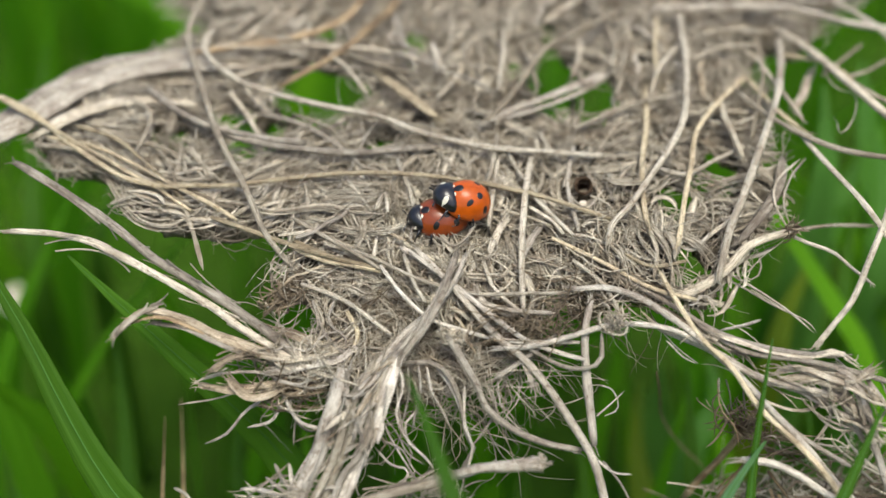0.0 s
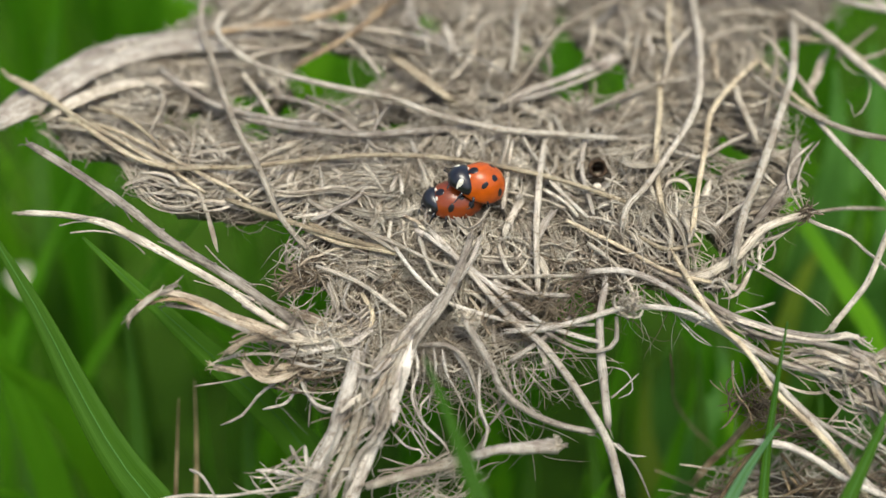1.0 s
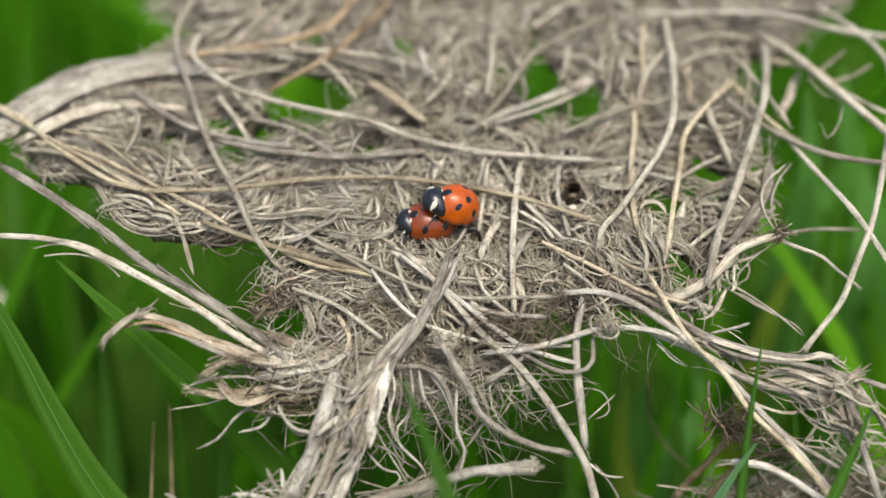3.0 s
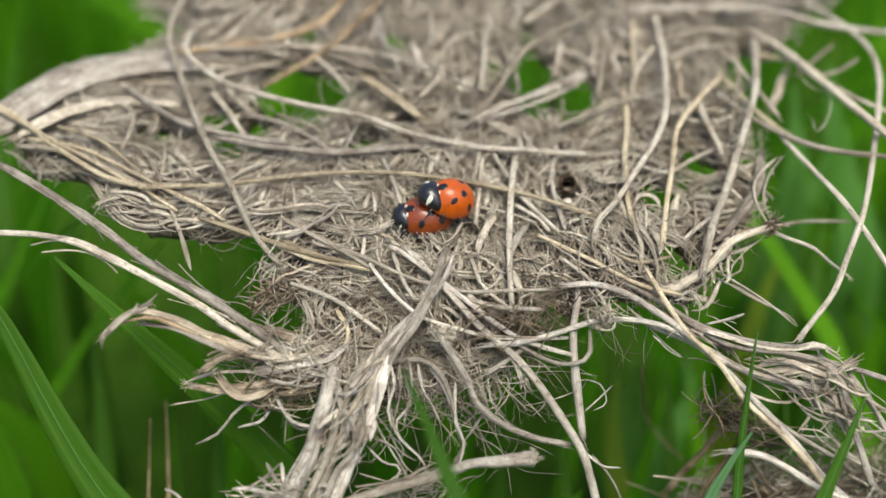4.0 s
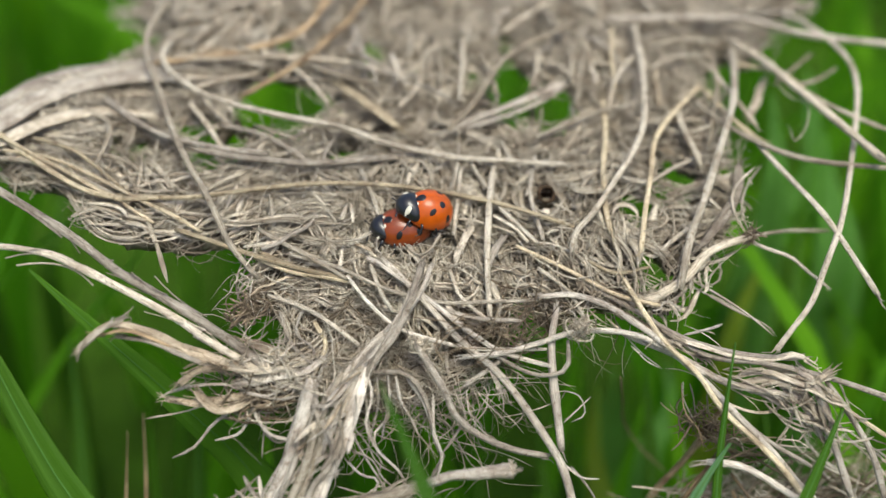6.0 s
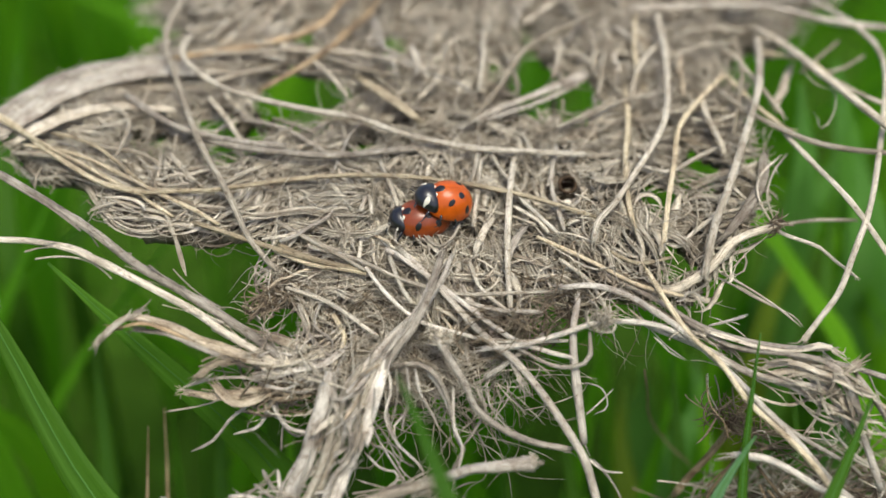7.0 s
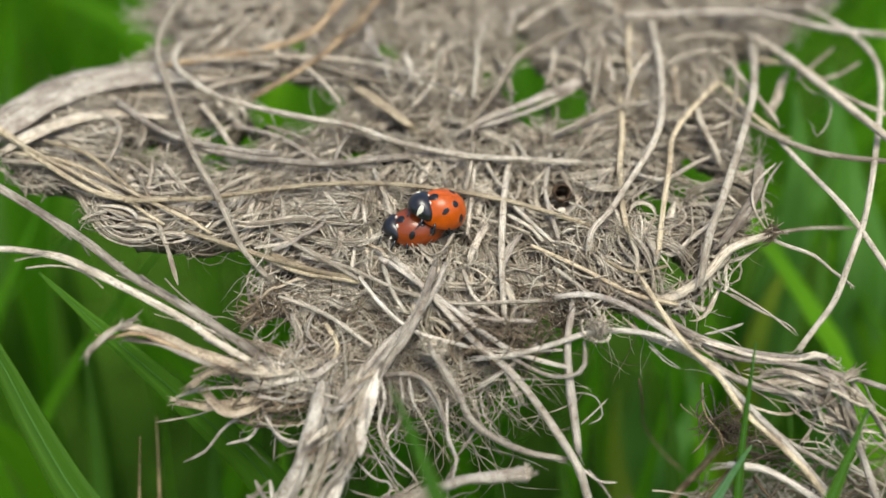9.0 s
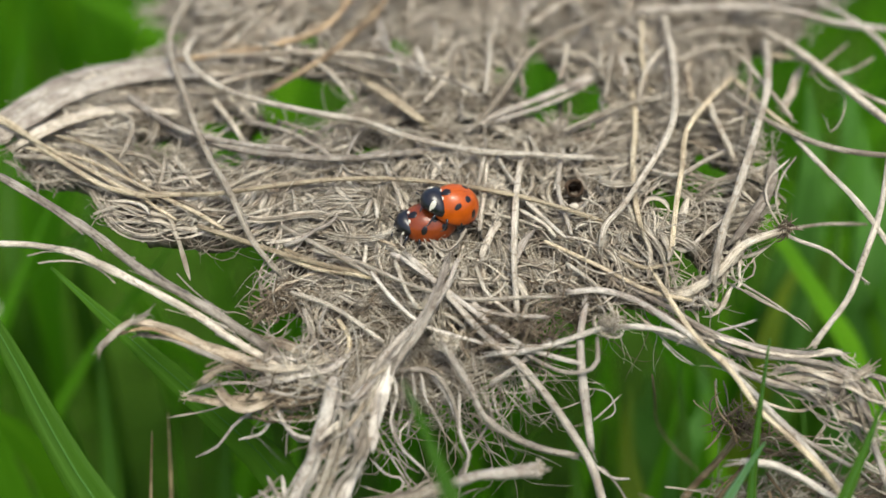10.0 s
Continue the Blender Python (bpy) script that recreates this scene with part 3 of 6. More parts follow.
strand("tendril", "white", .2, .15, [(-28.1, -20.0, -14.3), (-26.4, -21.1, -14.0), (-24.8, -23.0, -15.3)])
strand("tendril", "white", .22, .2, [(-31.8, -22.7, -16.1), (-28.3, -22.5, -15.5), (-23.9, -22.8, -15.2), (-19.5, -22.4, -14.4), (-15.7, -22.2, -13.8)])
strand("tendril", "white", .25, .3, [(-16.9, -18.2, -12.1), (-15.7, -20.2, -12.4), (-13.7, -21.8, -13.5)])
strand("tendril", "white", .25, .3, [(-15.2, -18.2, -12.1), (-14.7, -20.7, -12.8), (-13.1, -21.8, -13.5)])
strand("tendril", "white", .22, .3, [(-17.8, -19.4, -12.9), (-15.7, -21.1, -13.1), (-13.5, -22.0, -13.7)])
strand("tendril", "white", .22, .3, [(-20.6, -20.5, -13.6), (-18.2, -21.0, -13.0), (-15.0, -21.8, -13.5)])
strand("tendril", "white", .14, .12, [(19.4, -18.0, -12.0), (21.6, -20.3, -13.5), (23.2, -22.7, -16.1)])
strand("tendril", "white", .14, .12, [(18.5, -17.8, -11.8), (20.3, -19.0, -12.6), (22.5, -18.8, -13.5)])
strand("tendril", "brown", .16, .14, [(26.8, -5.3, -12.8), (28.1, -4.3, -19.4), (29.5, -3.2, -26.1), (32.1, -3.9, -30.8), (35.0, -5.4, -33.3), (36.4, -5.8, -35.1)])
strand("tendril", "white", .17, .14, [(-1.5, -11.0, -6.3), (-0.9, -13.3, -8.4), (-2.4, -14.5, -9.9), (-2.1, -16.3, -11.8)])
strand("tendril", "white", .17, .14, [(-3.4, -11.5, -6.6), (-3.1, -14.4, -9.0), (-2.1, -16.2, -10.7), (0.4, -18.1, -12.5), (0.7, -19.9, -14.2)])
strand("tendril", "white", .2, .16, [(1.0, -9.9, -5.6), (2.9, -12.0, -7.0), (4.1, -14.5, -8.9), (4.8, -16.7, -11.1)])
strand("tendril", "white", .2, .16, [(4.1, -11.5, -6.6), (4.1, -15.1, -9.0), (5.0, -17.0, -10.6), (4.1, -19.3, -12.8)])
strand("tendril", "white", .18, .15, [(6.7, -11.0, -7.3), (7.6, -13.1, -8.7), (6.3, -15.0, -10.3), (4.8, -16.3, -11.8)])
strand("tendril", "white", .18, .15, [(-15.3, -11.6, -7.7), (-15.0, -13.6, -9.0), (-13.4, -15.0, -10.3), (-11.6, -14.5, -10.6)])
strand("tendril", "white", .16, .14, [(-5.9, -16.3, -11.8), (-4.0, -18.1, -12.4), (-2.1, -18.8, -12.5), (-3.4, -20.8, -13.9)])
strand("tendril", "white", .2, .18, [(-25.1, -10.5, -7.0), (-22.9, -10.0, -6.6), (-19.1, -9.9, -6.6), (-16.6, -10.5, -7.0)])
strand("stem", "dull", .35, .3, [(50.0, 33.6, 2.0), (53.6, 27.7, 2.7), (56.9, 24.0, 3.0), (61.5, 20.4, 3.0)])
strand("blade", "grey", .7, .5, [(42.6, 16.7, 0.9), (41.1, 11.3, 1.1), (38.5, 7.1, 0.8), (35.3, 3.4, -0.2)])
strand("straw", "gold", .35, .33, [(45.4, 35.3, 1.0), (48.3, 33.6, 1.7), (51.2, 32.1, 2.0), (53.7, 29.1, 2.0)])
strand("straw", "dull", .28, .25, [(50.3, 31.1, 1.0), (53.0, 33.3, 1.5), (56.3, 36.1, 2.0)])
strand("straw", "dull", .28, .25, [(53.1, 30.6, 1.0), (56.2, 31.4, 1.5), (59.1, 33.2, 2.0)])
strand("straw", "grey", .4, .35, [(43.3, 44.2, 1.0), (48.6, 45.1, 1.7), (54.9, 45.7, 1.7), (60.3, 48.5, 1.0)])
strand("twig", "brown", .22, .2, [(38.7, -12.7, -15.4), (36.5, -14.7, -18.1), (33.9, -17.1, -20.4), (31.9, -19.8, -22.2)])
strand("stem", "white", .4, .42, [(43.2, -10.5, -7.0), (46.8, -13.1, -8.7), (49.3, -16.6, -11.3), (51.1, -20.9, -14.9)])
strand("stem", "white", .35, .4, [(48.8, -10.5, -7.0), (51.2, -13.6, -9.0), (53.6, -17.6, -12.0), (54.9, -21.4, -15.3)])
strand("straw", "gold", .3, .3, [(41.4, -8.9, -6.0), (46.3, -10.5, -7.0), (51.2, -13.6, -9.0), (56.7, -16.7, -11.1)])
strand("blade", "pale", .5, .5, [(-49.2, 25.1, 0.5), (-44.4, 30.2, 1.0), (-37.6, 33.6, 1.5), (-28.3, 35.0, 1.2), (-22.3, 34.3, 1.0)])
strand("blade", "ragged", .8, .7, [(-16.7, -5.8, -4.1), (-12.9, -7.0, -4.6), (-8.5, -7.8, -5.3)])
strand("blade", "ragged", .9, .6, [(-16.9, -2.2, -3.2), (-15.6, -0.7, -2.0), (-14.4, 0.2, -1.7)])
strand("tendril", "brown", .1, .08, [(32.4, -10.0, -7.7), (32.7, -12.4, -9.8), (34.3, -14.0, -11.3), (34.6, -15.9, -12.5)])
strand("tendril", "white", .1, .08, [(18.7, -11.0, -7.3), (20.6, -11.2, -8.1), (21.2, -12.7, -9.4), (19.6, -13.4, -9.9)])
strand("tendril", "white", .1, .08, [(18.6, -14.0, -9.2), (20.3, -12.4, -9.2), (22.0, -11.1, -8.3)])
strand("tendril", "white", .1, .08, [(38.6, -15.2, -10.1), (41.2, -15.7, -11.0), (43.2, -16.0, -11.6), (46.6, -16.3, -11.8)])
strand("tendril", "white", .12, .1, [(45.2, -8.4, -5.6), (47.9, -10.0, -7.7), (48.7, -13.2, -9.7)])
strand("tendril", "white", .1, .08, [(26.3, -6.2, -4.3), (28.3, -7.3, -6.0), (30.5, -8.1, -7.5)])
strand("tendril", "white", .1, .08, [(7.6, -10.5, -7.0), (8.0, -13.1, -8.7), (9.8, -14.8, -10.1), (11.1, -15.3, -11.1)])
strand("tendril", "white", .12, .1, [(-5.9, -13.1, -8.7), (-3.7, -15.2, -10.1), (-2.4, -17.1, -11.7), (-0.3, -17.9, -12.8)])
strand("tendril", "white", .1, .08, [(-3.4, -15.7, -10.4), (-1.8, -17.0, -11.3), (-2.1, -18.6, -12.7), (-0.3, -19.9, -14.2)])
strand("tendril", "white", .1, .08, [(13.6, -11.0, -7.3), (14.2, -13.1, -8.7), (12.7, -14.0, -10.2)])
strand("tendril", "white", .12, .1, [(-14.2, -11.9, -8.9), (-14.8, -14.2, -10.4), (-15.0, -16.3, -11.8)])
strand("blade", "pale", 1.8, 1.9, [(-52.0, 21.4, 0.2), (-45.7, 28.5, 0.3), (-37.7, 33.1, 0.4), (-29.8, 34.5, 0.3), (-21.6, 33.2, 0.3)])
strand("blade", "dull", 1.2, 1.0, [(-46.8, 23.4, 0.2), (-40.7, 29.0, 0.3), (-33.0, 31.0, 0.3), (-25.7, 30.5, 0.2)])
strand("straw", "pale", .3, .28, [(-14.3, -1.3, -1.3), (-9.1, -3.1, -2.1), (-4.0, -6.5, -4.0)])
strand("straw", "pale", .26, .24, [(6.2, 1.2, -0.3), (7.4, -1.9, -1.6), (11.1, -4.8, -3.0)])
strand("straw", "gold", .3, .25, [(-9.1, -4.2, -2.7), (-7.8, -6.5, -4.0), (-9.1, -9.2, -5.6)])
strand("straw", "white", .3, .28, [(7.3, -10.7, -6.6), (11.1, -8.6, -5.3), (14.3, -6.5, -4.0)])
strand("straw", "grey", .35, .3, [(4.8, -3.1, -2.1), (9.2, -4.2, -2.7), (14.3, -4.5, -2.9)])
strand("straw", "white", .26, .24, [(-12.9, -3.3, -1.9), (-11.6, -6.6, -3.8), (-9.0, -8.8, -5.1)])
strand("straw", "pale", .28, .24, [(16.4, 1.2, -0.3), (19.5, -1.3, -1.3), (21.3, -4.2, -2.7)])
strand("straw", "gold", .3, .25, [(22.2, 1.9, -0.1), (25.3, 0.5, -0.5), (29.2, 1.2, -0.3)])
strand("stem", "white", .3, .26, [(-2.4, -9.8, -5.0), (0.4, -9.9, -4.8), (2.4, -11.3, -5.8), (3.6, -13.6, -8.0), (4.2, -15.9, -10.2), (5.1, -16.2, -11.1), (4.0, -18.1, -13.0)])
strand("tendril", "white", .18, .14, [(-3.1, -10.3, -4.8), (-2.7, -12.1, -6.3), (-3.5, -14.2, -8.1), (-2.4, -16.4, -9.9), (-0.7, -17.5, -11.3), (0.5, -18.1, -12.4), (0.9, -19.1, -13.7)])
strand("tendril", "white", .16, .12, [(-1.0, -10.2, -4.7), (-0.7, -12.2, -6.7), (-1.3, -13.8, -8.8), (-1.7, -15.0, -10.9)])
strand("tendril", "white", .2, .14, [(-0.1, -10.3, -4.8), (0.4, -12.2, -6.7), (1.4, -13.3, -8.4), (2.4, -14.3, -10.5)])
strand("tendril", "white", .15, .12, [(-2.1, -10.3, -4.8), (-2.0, -12.2, -6.7), (-2.4, -13.3, -8.4), (-3.1, -14.7, -10.8)])
strand("tendril", "white", .16, .12, [(-5.3, -13.6, -9.0), (-4.3, -15.4, -10.9), (-2.5, -17.7, -13.1), (-1.2, -19.0, -14.6)])
strand("tendril", "white", .14, .1, [(-4.9, -16.1, -10.7), (-2.8, -16.7, -11.7), (-1.5, -18.2, -13.4), (0.4, -19.0, -14.6)])
strand("tendril", "white", .22, .16, [(-9.1, -10.5, -7.0), (-9.1, -7.8, -5.3), (-8.2, -6.2, -4.3), (-6.0, -5.4, -3.8)])
strand("tendril", "white", .18, .16, [(-9.6, -10.0, -6.6), (-10.0, -7.3, -5.0), (-9.1, -5.4, -3.8), (-10.9, -4.5, -3.4)])
strand("tendril", "white", .18, .14, [(-10.9, -11.5, -6.6), (-12.8, -11.8, -6.8), (-14.9, -11.5, -6.6), (-17.1, -11.0, -6.3)])
strand("tendril", "white", .24, .18, [(-11.7, -15.4, -9.2), (-14.0, -14.9, -8.8), (-15.6, -12.9, -7.9), (-16.3, -11.0, -7.3)])
strand("stem", "dull", .33, .3, [(43.2, 40.0, 1.5), (42.6, 31.6, 1.8), (41.1, 25.1, 2.0), (39.2, 19.0, 2.0)])
strand("stem", "dull", .4, .35, [(36.2, 26.1, 2.0), (36.4, 21.6, 2.3), (37.1, 17.2, 2.3), (37.4, 15.2, 1.9)])
strand("stem", "dull", .3, .3, [(41.1, 34.8, 2.0), (42.3, 33.1, 2.0), (43.9, 28.2, 2.0), (45.9, 22.0, 2.0)])
strand("straw", "dull", .3, .25, [(33.7, 32.5, 2.5), (37.7, 34.7, 2.5), (42.2, 35.3, 2.5)])
strand("straw", "dull", .3, .25, [(17.7, 20.5, 2.0), (21.3, 22.5, 2.0), (25.8, 25.1, 2.0)])
strand("straw", "dull", .35, .3, [(19.6, 36.4, 2.5), (18.9, 32.5, 2.5), (17.9, 29.2, 2.5)])
strand("straw", "dull", .33, .3, [(10.9, 40.1, 2.5), (9.5, 34.2, 2.5), (9.3, 27.6, 2.5)])
strand("straw", "dull", .35, .3, [(25.8, 36.4, 2.5), (24.5, 30.9, 2.5), (23.3, 25.5, 2.5)])
strand("straw", "gold", .3, .25, [(30.1, 41.1, 2.5), (28.9, 34.2, 2.5), (28.9, 28.7, 2.5)])
strand("straw", "dull", .35, .3, [(4.7, 30.3, 2.5), (4.8, 34.2, 2.5), (5.7, 36.4, 2.5), (6.6, 32.5, 2.5), (6.3, 29.8, 2.5)])
strand("straw", "dull", .35, .3, [(1.1, 26.1, 2.0), (3.3, 29.3, 2.0), (4.8, 33.6, 2.0), (6.3, 35.9, 2.0)])
strand("straw", "grey", .4, .35, [(0.1, 35.9, 2.5), (1.2, 32.5, 2.5), (0.8, 30.3, 2.5)])
strand("stem", "dull", .3, .28, [(11.8, 36.4, 2.5), (13.1, 32.0, 2.5), (13.6, 27.6, 2.5)])
strand("tendril", "white", .16, .13, [(-4.4, 39.6, 4.0), (-3.2, 33.8, 4.7), (-2.1, 30.5, 4.7), (-1.6, 28.1, 4.0)])
strand("straw", "dull", .35, .3, [(-10.5, 33.9, 2.5), (-6.1, 31.4, 2.5), (-1.7, 29.8, 2.5)])
strand("straw", "dull", .35, .3, [(-25.3, 29.2, 2.5), (-21.8, 30.6, 2.5), (-17.6, 31.7, 2.5)])
strand("straw", "dull", .33, .3, [(-13.0, 33.9, 2.5), (-10.4, 30.9, 2.5), (-7.7, 26.6, 2.5)])
strand("straw", "dull", .4, .35, [(-16.4, 35.5, 2.5), (-12.0, 35.3, 2.5), (-6.1, 34.7, 2.5), (-1.0, 32.5, 2.5)])
strand("tendril", "dull", .2, .16, [(-10.0, 20.5, 1.5), (-9.7, 22.5, 1.5), (-8.6, 22.0, 1.5), (-8.0, 19.1, 1.5)])
strand("tendril", "dull", .25, .2, [(-17.1, 23.5, 1.5), (-12.8, 21.5, 1.5), (-11.0, 20.0, 1.5)])
strand("stem", "dull", .36, .34, [(-25.0, 26.6, 2.5), (-22.9, 23.0, 2.5), (-20.8, 19.0, 2.5)])
strand("straw", "dull", .3, .28, [(35.2, 37.6, 2.5), (39.1, 38.7, 2.5), (44.2, 38.1, 2.5)])
strand("straw", "dull", .3, .28, [(22.9, 41.1, 2.5), (24.0, 36.4, 2.5), (23.1, 30.9, 2.5)])
strand("blade", "ragged", .5, .6, [(-33.4, -7.0, -1.8), (-31.0, -5.8, -0.7), (-27.6, -6.3, -1.1), (-23.9, -7.3, -2.5), (-21.0, -8.0, -4.4)])
strand("blade", "brown", .3, .4, [(-32.5, -6.5, -1.5), (-29.3, -6.5, -0.7), (-25.7, -7.2, -1.7), (-21.6, -7.9, -4.3)])
strand("blade", "dull", .5, .3, [(-34.0, -7.8, -1.8), (-32.3, -6.6, -0.7), (-30.3, -5.5, -0.3), (-29.8, -4.9, -0.6)])
strand("blade", "grey", .4, .5, [(-30.3, -6.2, -2.3), (-26.9, -7.2, -1.7), (-23.3, -8.2, -2.9), (-19.7, -8.7, -4.8)])
strand("sheath", "dull", .5, .6, [(-19.8, -8.1, -4.9), (-16.6, -8.9, -4.9), (-12.8, -8.9, -4.9), (-9.1, -7.3, -4.5)])
strand("sheath", "white", .5, .5, [(-17.8, -10.1, -6.2), (-14.0, -9.9, -5.7), (-10.3, -9.1, -5.2), (-7.8, -7.6, -4.6)])
strand("tendril", "white", .17, .14, [(-17.8, -8.9, -4.9), (-15.9, -7.8, -4.3), (-13.4, -8.3, -4.6), (-11.6, -6.7, -3.6), (-9.1, -6.5, -3.5)])
strand("tendril", "white", .17, .14, [(-16.5, -11.0, -6.3), (-14.0, -11.5, -6.6), (-12.1, -10.5, -5.9), (-9.6, -11.0, -6.3)])
strand("tendril", "dull", .2, .16, [(-12.6, -3.4, -1.8), (-11.6, -5.6, -3.0), (-12.2, -7.8, -4.3), (-10.9, -9.4, -5.3)])
strand("tendril", "white", .16, .13, [(-10.4, -3.4, -1.8), (-11.0, -5.6, -3.0), (-9.0, -7.3, -3.9), (-9.7, -9.4, -5.3)])
strand("tendril", "white", 0.11, 0.09, [(29.1, -4.3, -1.7), (30.0, -4.1, -1.6), (30.3, -3.4, -1.3), (31.2, -3.4, -1.3), (32.1, -4.3, -1.7), (32.2, -4.7, -1.9)])
strand("tendril", "pale", 0.12, 0.07, [(33.1, -6.1, -3.8), (34.4, -5.9, -3.7), (35.8, -5.7, -3.5), (37.2, -5.3, -3.3)])
strand("tendril", "pale", 0.07, 0.05, [(35.2, -5.8, -3.6), (35.8, -5.9, -3.7), (36.2, -6.1, -3.8)])
strand("tendril", "pale", 0.15, 0.11, [(37.2, 0.7, -5.0), (39.2, -0.6, -5.5), (41.2, -1.8, -6.0), (43.0, -2.7, -6.4), (44.0, -3.5, -6.8), (44.4, -4.1, -7.1)])
strand("tendril", "white", 0.12, 0.06, [(26.5, -7.3, -4.0), (27.3, -8.0, -4.4), (28.2, -8.9, -4.9), (29.7, -9.6, -5.4)])
strand("blade", "pale", 0.5, 0.45, [(31.5, -6.9, -3.5), (34.6, -7.7, -4.0), (38.2, -8.7, -4.6), (42.0, -9.1, -4.9), (44.5, -8.7, -4.6), (45.6, -8.7, -4.6), (46.7, -9.7, -5.2)])
strand("sheath", "dull", 0.5, 0.5, [(38.7, -10.4, -6.1), (40.9, -10.0, -5.9), (43.1, -10.5, -6.2), (45.4, -11.0, -6.5), (47.0, -12.0, -7.1), (47.7, -13.6, -8.2), (47.9, -14.8, -9.0)])
strand("sheath", "dull", 0.5, 0.6, [(39.6, -10.8, -6.7), (41.9, -10.4, -6.5), (43.9, -11.1, -7.0), (45.7, -11.7, -7.3), (46.7, -12.8, -8.1), (47.6, -14.5, -9.2)])
strand("sheath", "dull", 0.45, 0.4, [(41.2, -11.5, -6.4), (43.0, -11.1, -6.2), (44.9, -11.6, -6.5), (46.6, -11.5, -6.4), (47.7, -10.8, -5.9), (48.9, -10.2, -5.6)])
strand("sheath", "grey", 0.55, 0.5, [(45.2, -10.3, -5.4), (46.6, -11.1, -5.9), (47.6, -12.2, -6.7), (48.1, -13.5, -7.5), (48.6, -15.1, -8.6)])
strand("blade", "dull", 0.5, 0.4, [(40.1, -10.3, -5.2), (42.1, -10.4, -5.3), (44.0, -11.1, -5.8), (46.0, -11.7, -6.2), (47.8, -12.8, -6.9), (48.8, -13.4, -7.3)])
strand("sheath", "grey", 0.45, 0.5, [(39.4, -10.7, -7.5), (41.8, -11.4, -8.0), (44.0, -12.7, -8.8), (46.0, -13.6, -9.4), (47.8, -13.9, -9.6)])
strand("blade", "ragged", 0.6, 0.4, [(24.8, -2.6, -3.0), (27.0, -3.6, -3.5), (29.2, -4.8, -4.1), (31.4, -5.9, -4.8), (33.5, -6.4, -5.0)])
strand("blade", "dull", 0.5, 0.4, [(25.8, -3.5, -3.0), (28.0, -4.8, -3.7), (30.5, -5.9, -4.4), (32.9, -7.4, -5.2), (34.5, -8.0, -5.6)])
strand("tendril", "pale", 0.12, 0.08, [(32.3, -10.4, -6.9), (32.6, -11.1, -9.0), (33.7, -11.7, -11.1), (34.8, -12.0, -12.9)])
strand("tendril", "pale", 0.12, 0.08, [(33.1, -10.6, -7.0), (33.8, -11.1, -9.0), (34.3, -11.7, -11.1), (35.3, -12.0, -12.9)])
strand("tendril", "dull", 0.14, 0.1, [(35.0, -11.6, -7.7), (35.5, -11.7, -9.8), (36.0, -12.2, -12.0)])
strand("stem", "brown", 0.4, 0.45, [(37.9, -10.3, -12.9), (37.1, -10.5, -15.6), (36.2, -11.0, -18.5), (34.5, -12.0, -21.8), (32.9, -12.6, -24.7), (31.2, -13.5, -27.9)])
strand("tendril", "brown", 0.16, 0.12, [(34.8, -11.8, -12.8), (35.7, -13.1, -13.7), (37.0, -13.9, -14.2), (38.4, -14.5, -14.6), (39.7, -15.2, -15.1), (41.1, -15.6, -15.3), (42.0, -16.8, -16.1)])
strand("tendril", "pale", 0.12, 0.09, [(37.5, -14.6, -12.7), (38.6, -14.4, -12.5), (39.3, -14.9, -12.8), (39.6, -15.7, -13.4), (40.3, -16.0, -13.6)])
strand("tendril", "pale", 0.13, 0.08, [(42.8, -15.9, -10.6), (44.9, -16.1, -10.7), (45.7, -16.5, -10.9), (46.5, -16.9, -11.2)])
strand("tendril", "pale", 0.12, 0.08, [(45.1, -16.2, -10.8), (45.6, -15.8, -10.4), (46.3, -15.3, -10.1), (47.2, -15.1, -10.0)])
strand("twig", "dull", 0.22, 0.18, [(44.8, -13.7, -9.6), (44.1, -14.8, -10.3), (43.2, -15.7, -10.9)])
strand("tendril", "pale", 0.15, 0.13, [(40.7, -19.3, -15.8), (41.2, -19.9, -16.2), (42.1, -19.8, -16.1), (41.4, -19.4, -15.9)])
strand("tendril", "pale", 0.1, 0.08, [(50.6, 32.9, 3.0), (50.1, 30.1, 3.0), (50.3, 28.0, 3.0), (51.1, 26.2, 3.0), (52.4, 25.8, 3.0), (52.8, 24.6, 3.0), (52.0, 21.7, 3.0), (50.6, 19.2, 3.0), (49.4, 18.4, 3.0), (49.7, 20.3, 3.0), (49.3, 21.6, 3.0)])
strand("sheath", "dull", 0.5, 0.5, [(49.8, 33.0, -0.0), (48.3, 30.3, -0.0), (47.3, 28.0, -0.0), (46.0, 25.9, -0.0)])
strand("tendril", "dull", 0.16, 0.14, [(12.9, -1.2, -1.9), (14.1, -0.4, -1.6), (15.7, -0.2, -1.5), (17.1, -0.4, -1.6), (18.1, -1.2, -1.9)])
strand("tendril", "dull", 0.16, 0.14, [(13.3, -1.0, -1.8), (14.3, -0.3, -1.6), (15.7, -0.2, -1.5), (17.0, -0.6, -1.7), (17.9, -1.2, -1.9)])
strand("tendril", "dull", 0.16, 0.14, [(13.6, -0.8, -1.8), (14.4, -0.2, -1.5), (15.7, -0.3, -1.6), (16.9, -0.7, -1.7), (17.6, -1.2, -2.0)])
strand("tendril", "dull", 0.16, 0.14, [(13.9, -0.6, -1.7), (14.5, -0.2, -1.5), (15.7, -0.4, -1.6), (16.8, -0.8, -1.8), (17.4, -1.3, -2.0)])
strand("blade", "grey", 0.45, 0.35, [(5.5, -2.3, -1.6), (7.1, -4.5, -2.8), (8.9, -6.9, -4.1), (10.7, -9.3, -5.6), (11.8, -11.6, -7.1)])
strand("tendril", "dull", 0.2, 0.16, [(13.3, -2.8, -1.9), (11.7, -3.4, -2.2), (11.3, -4.6, -2.8), (10.4, -5.8, -3.5)])
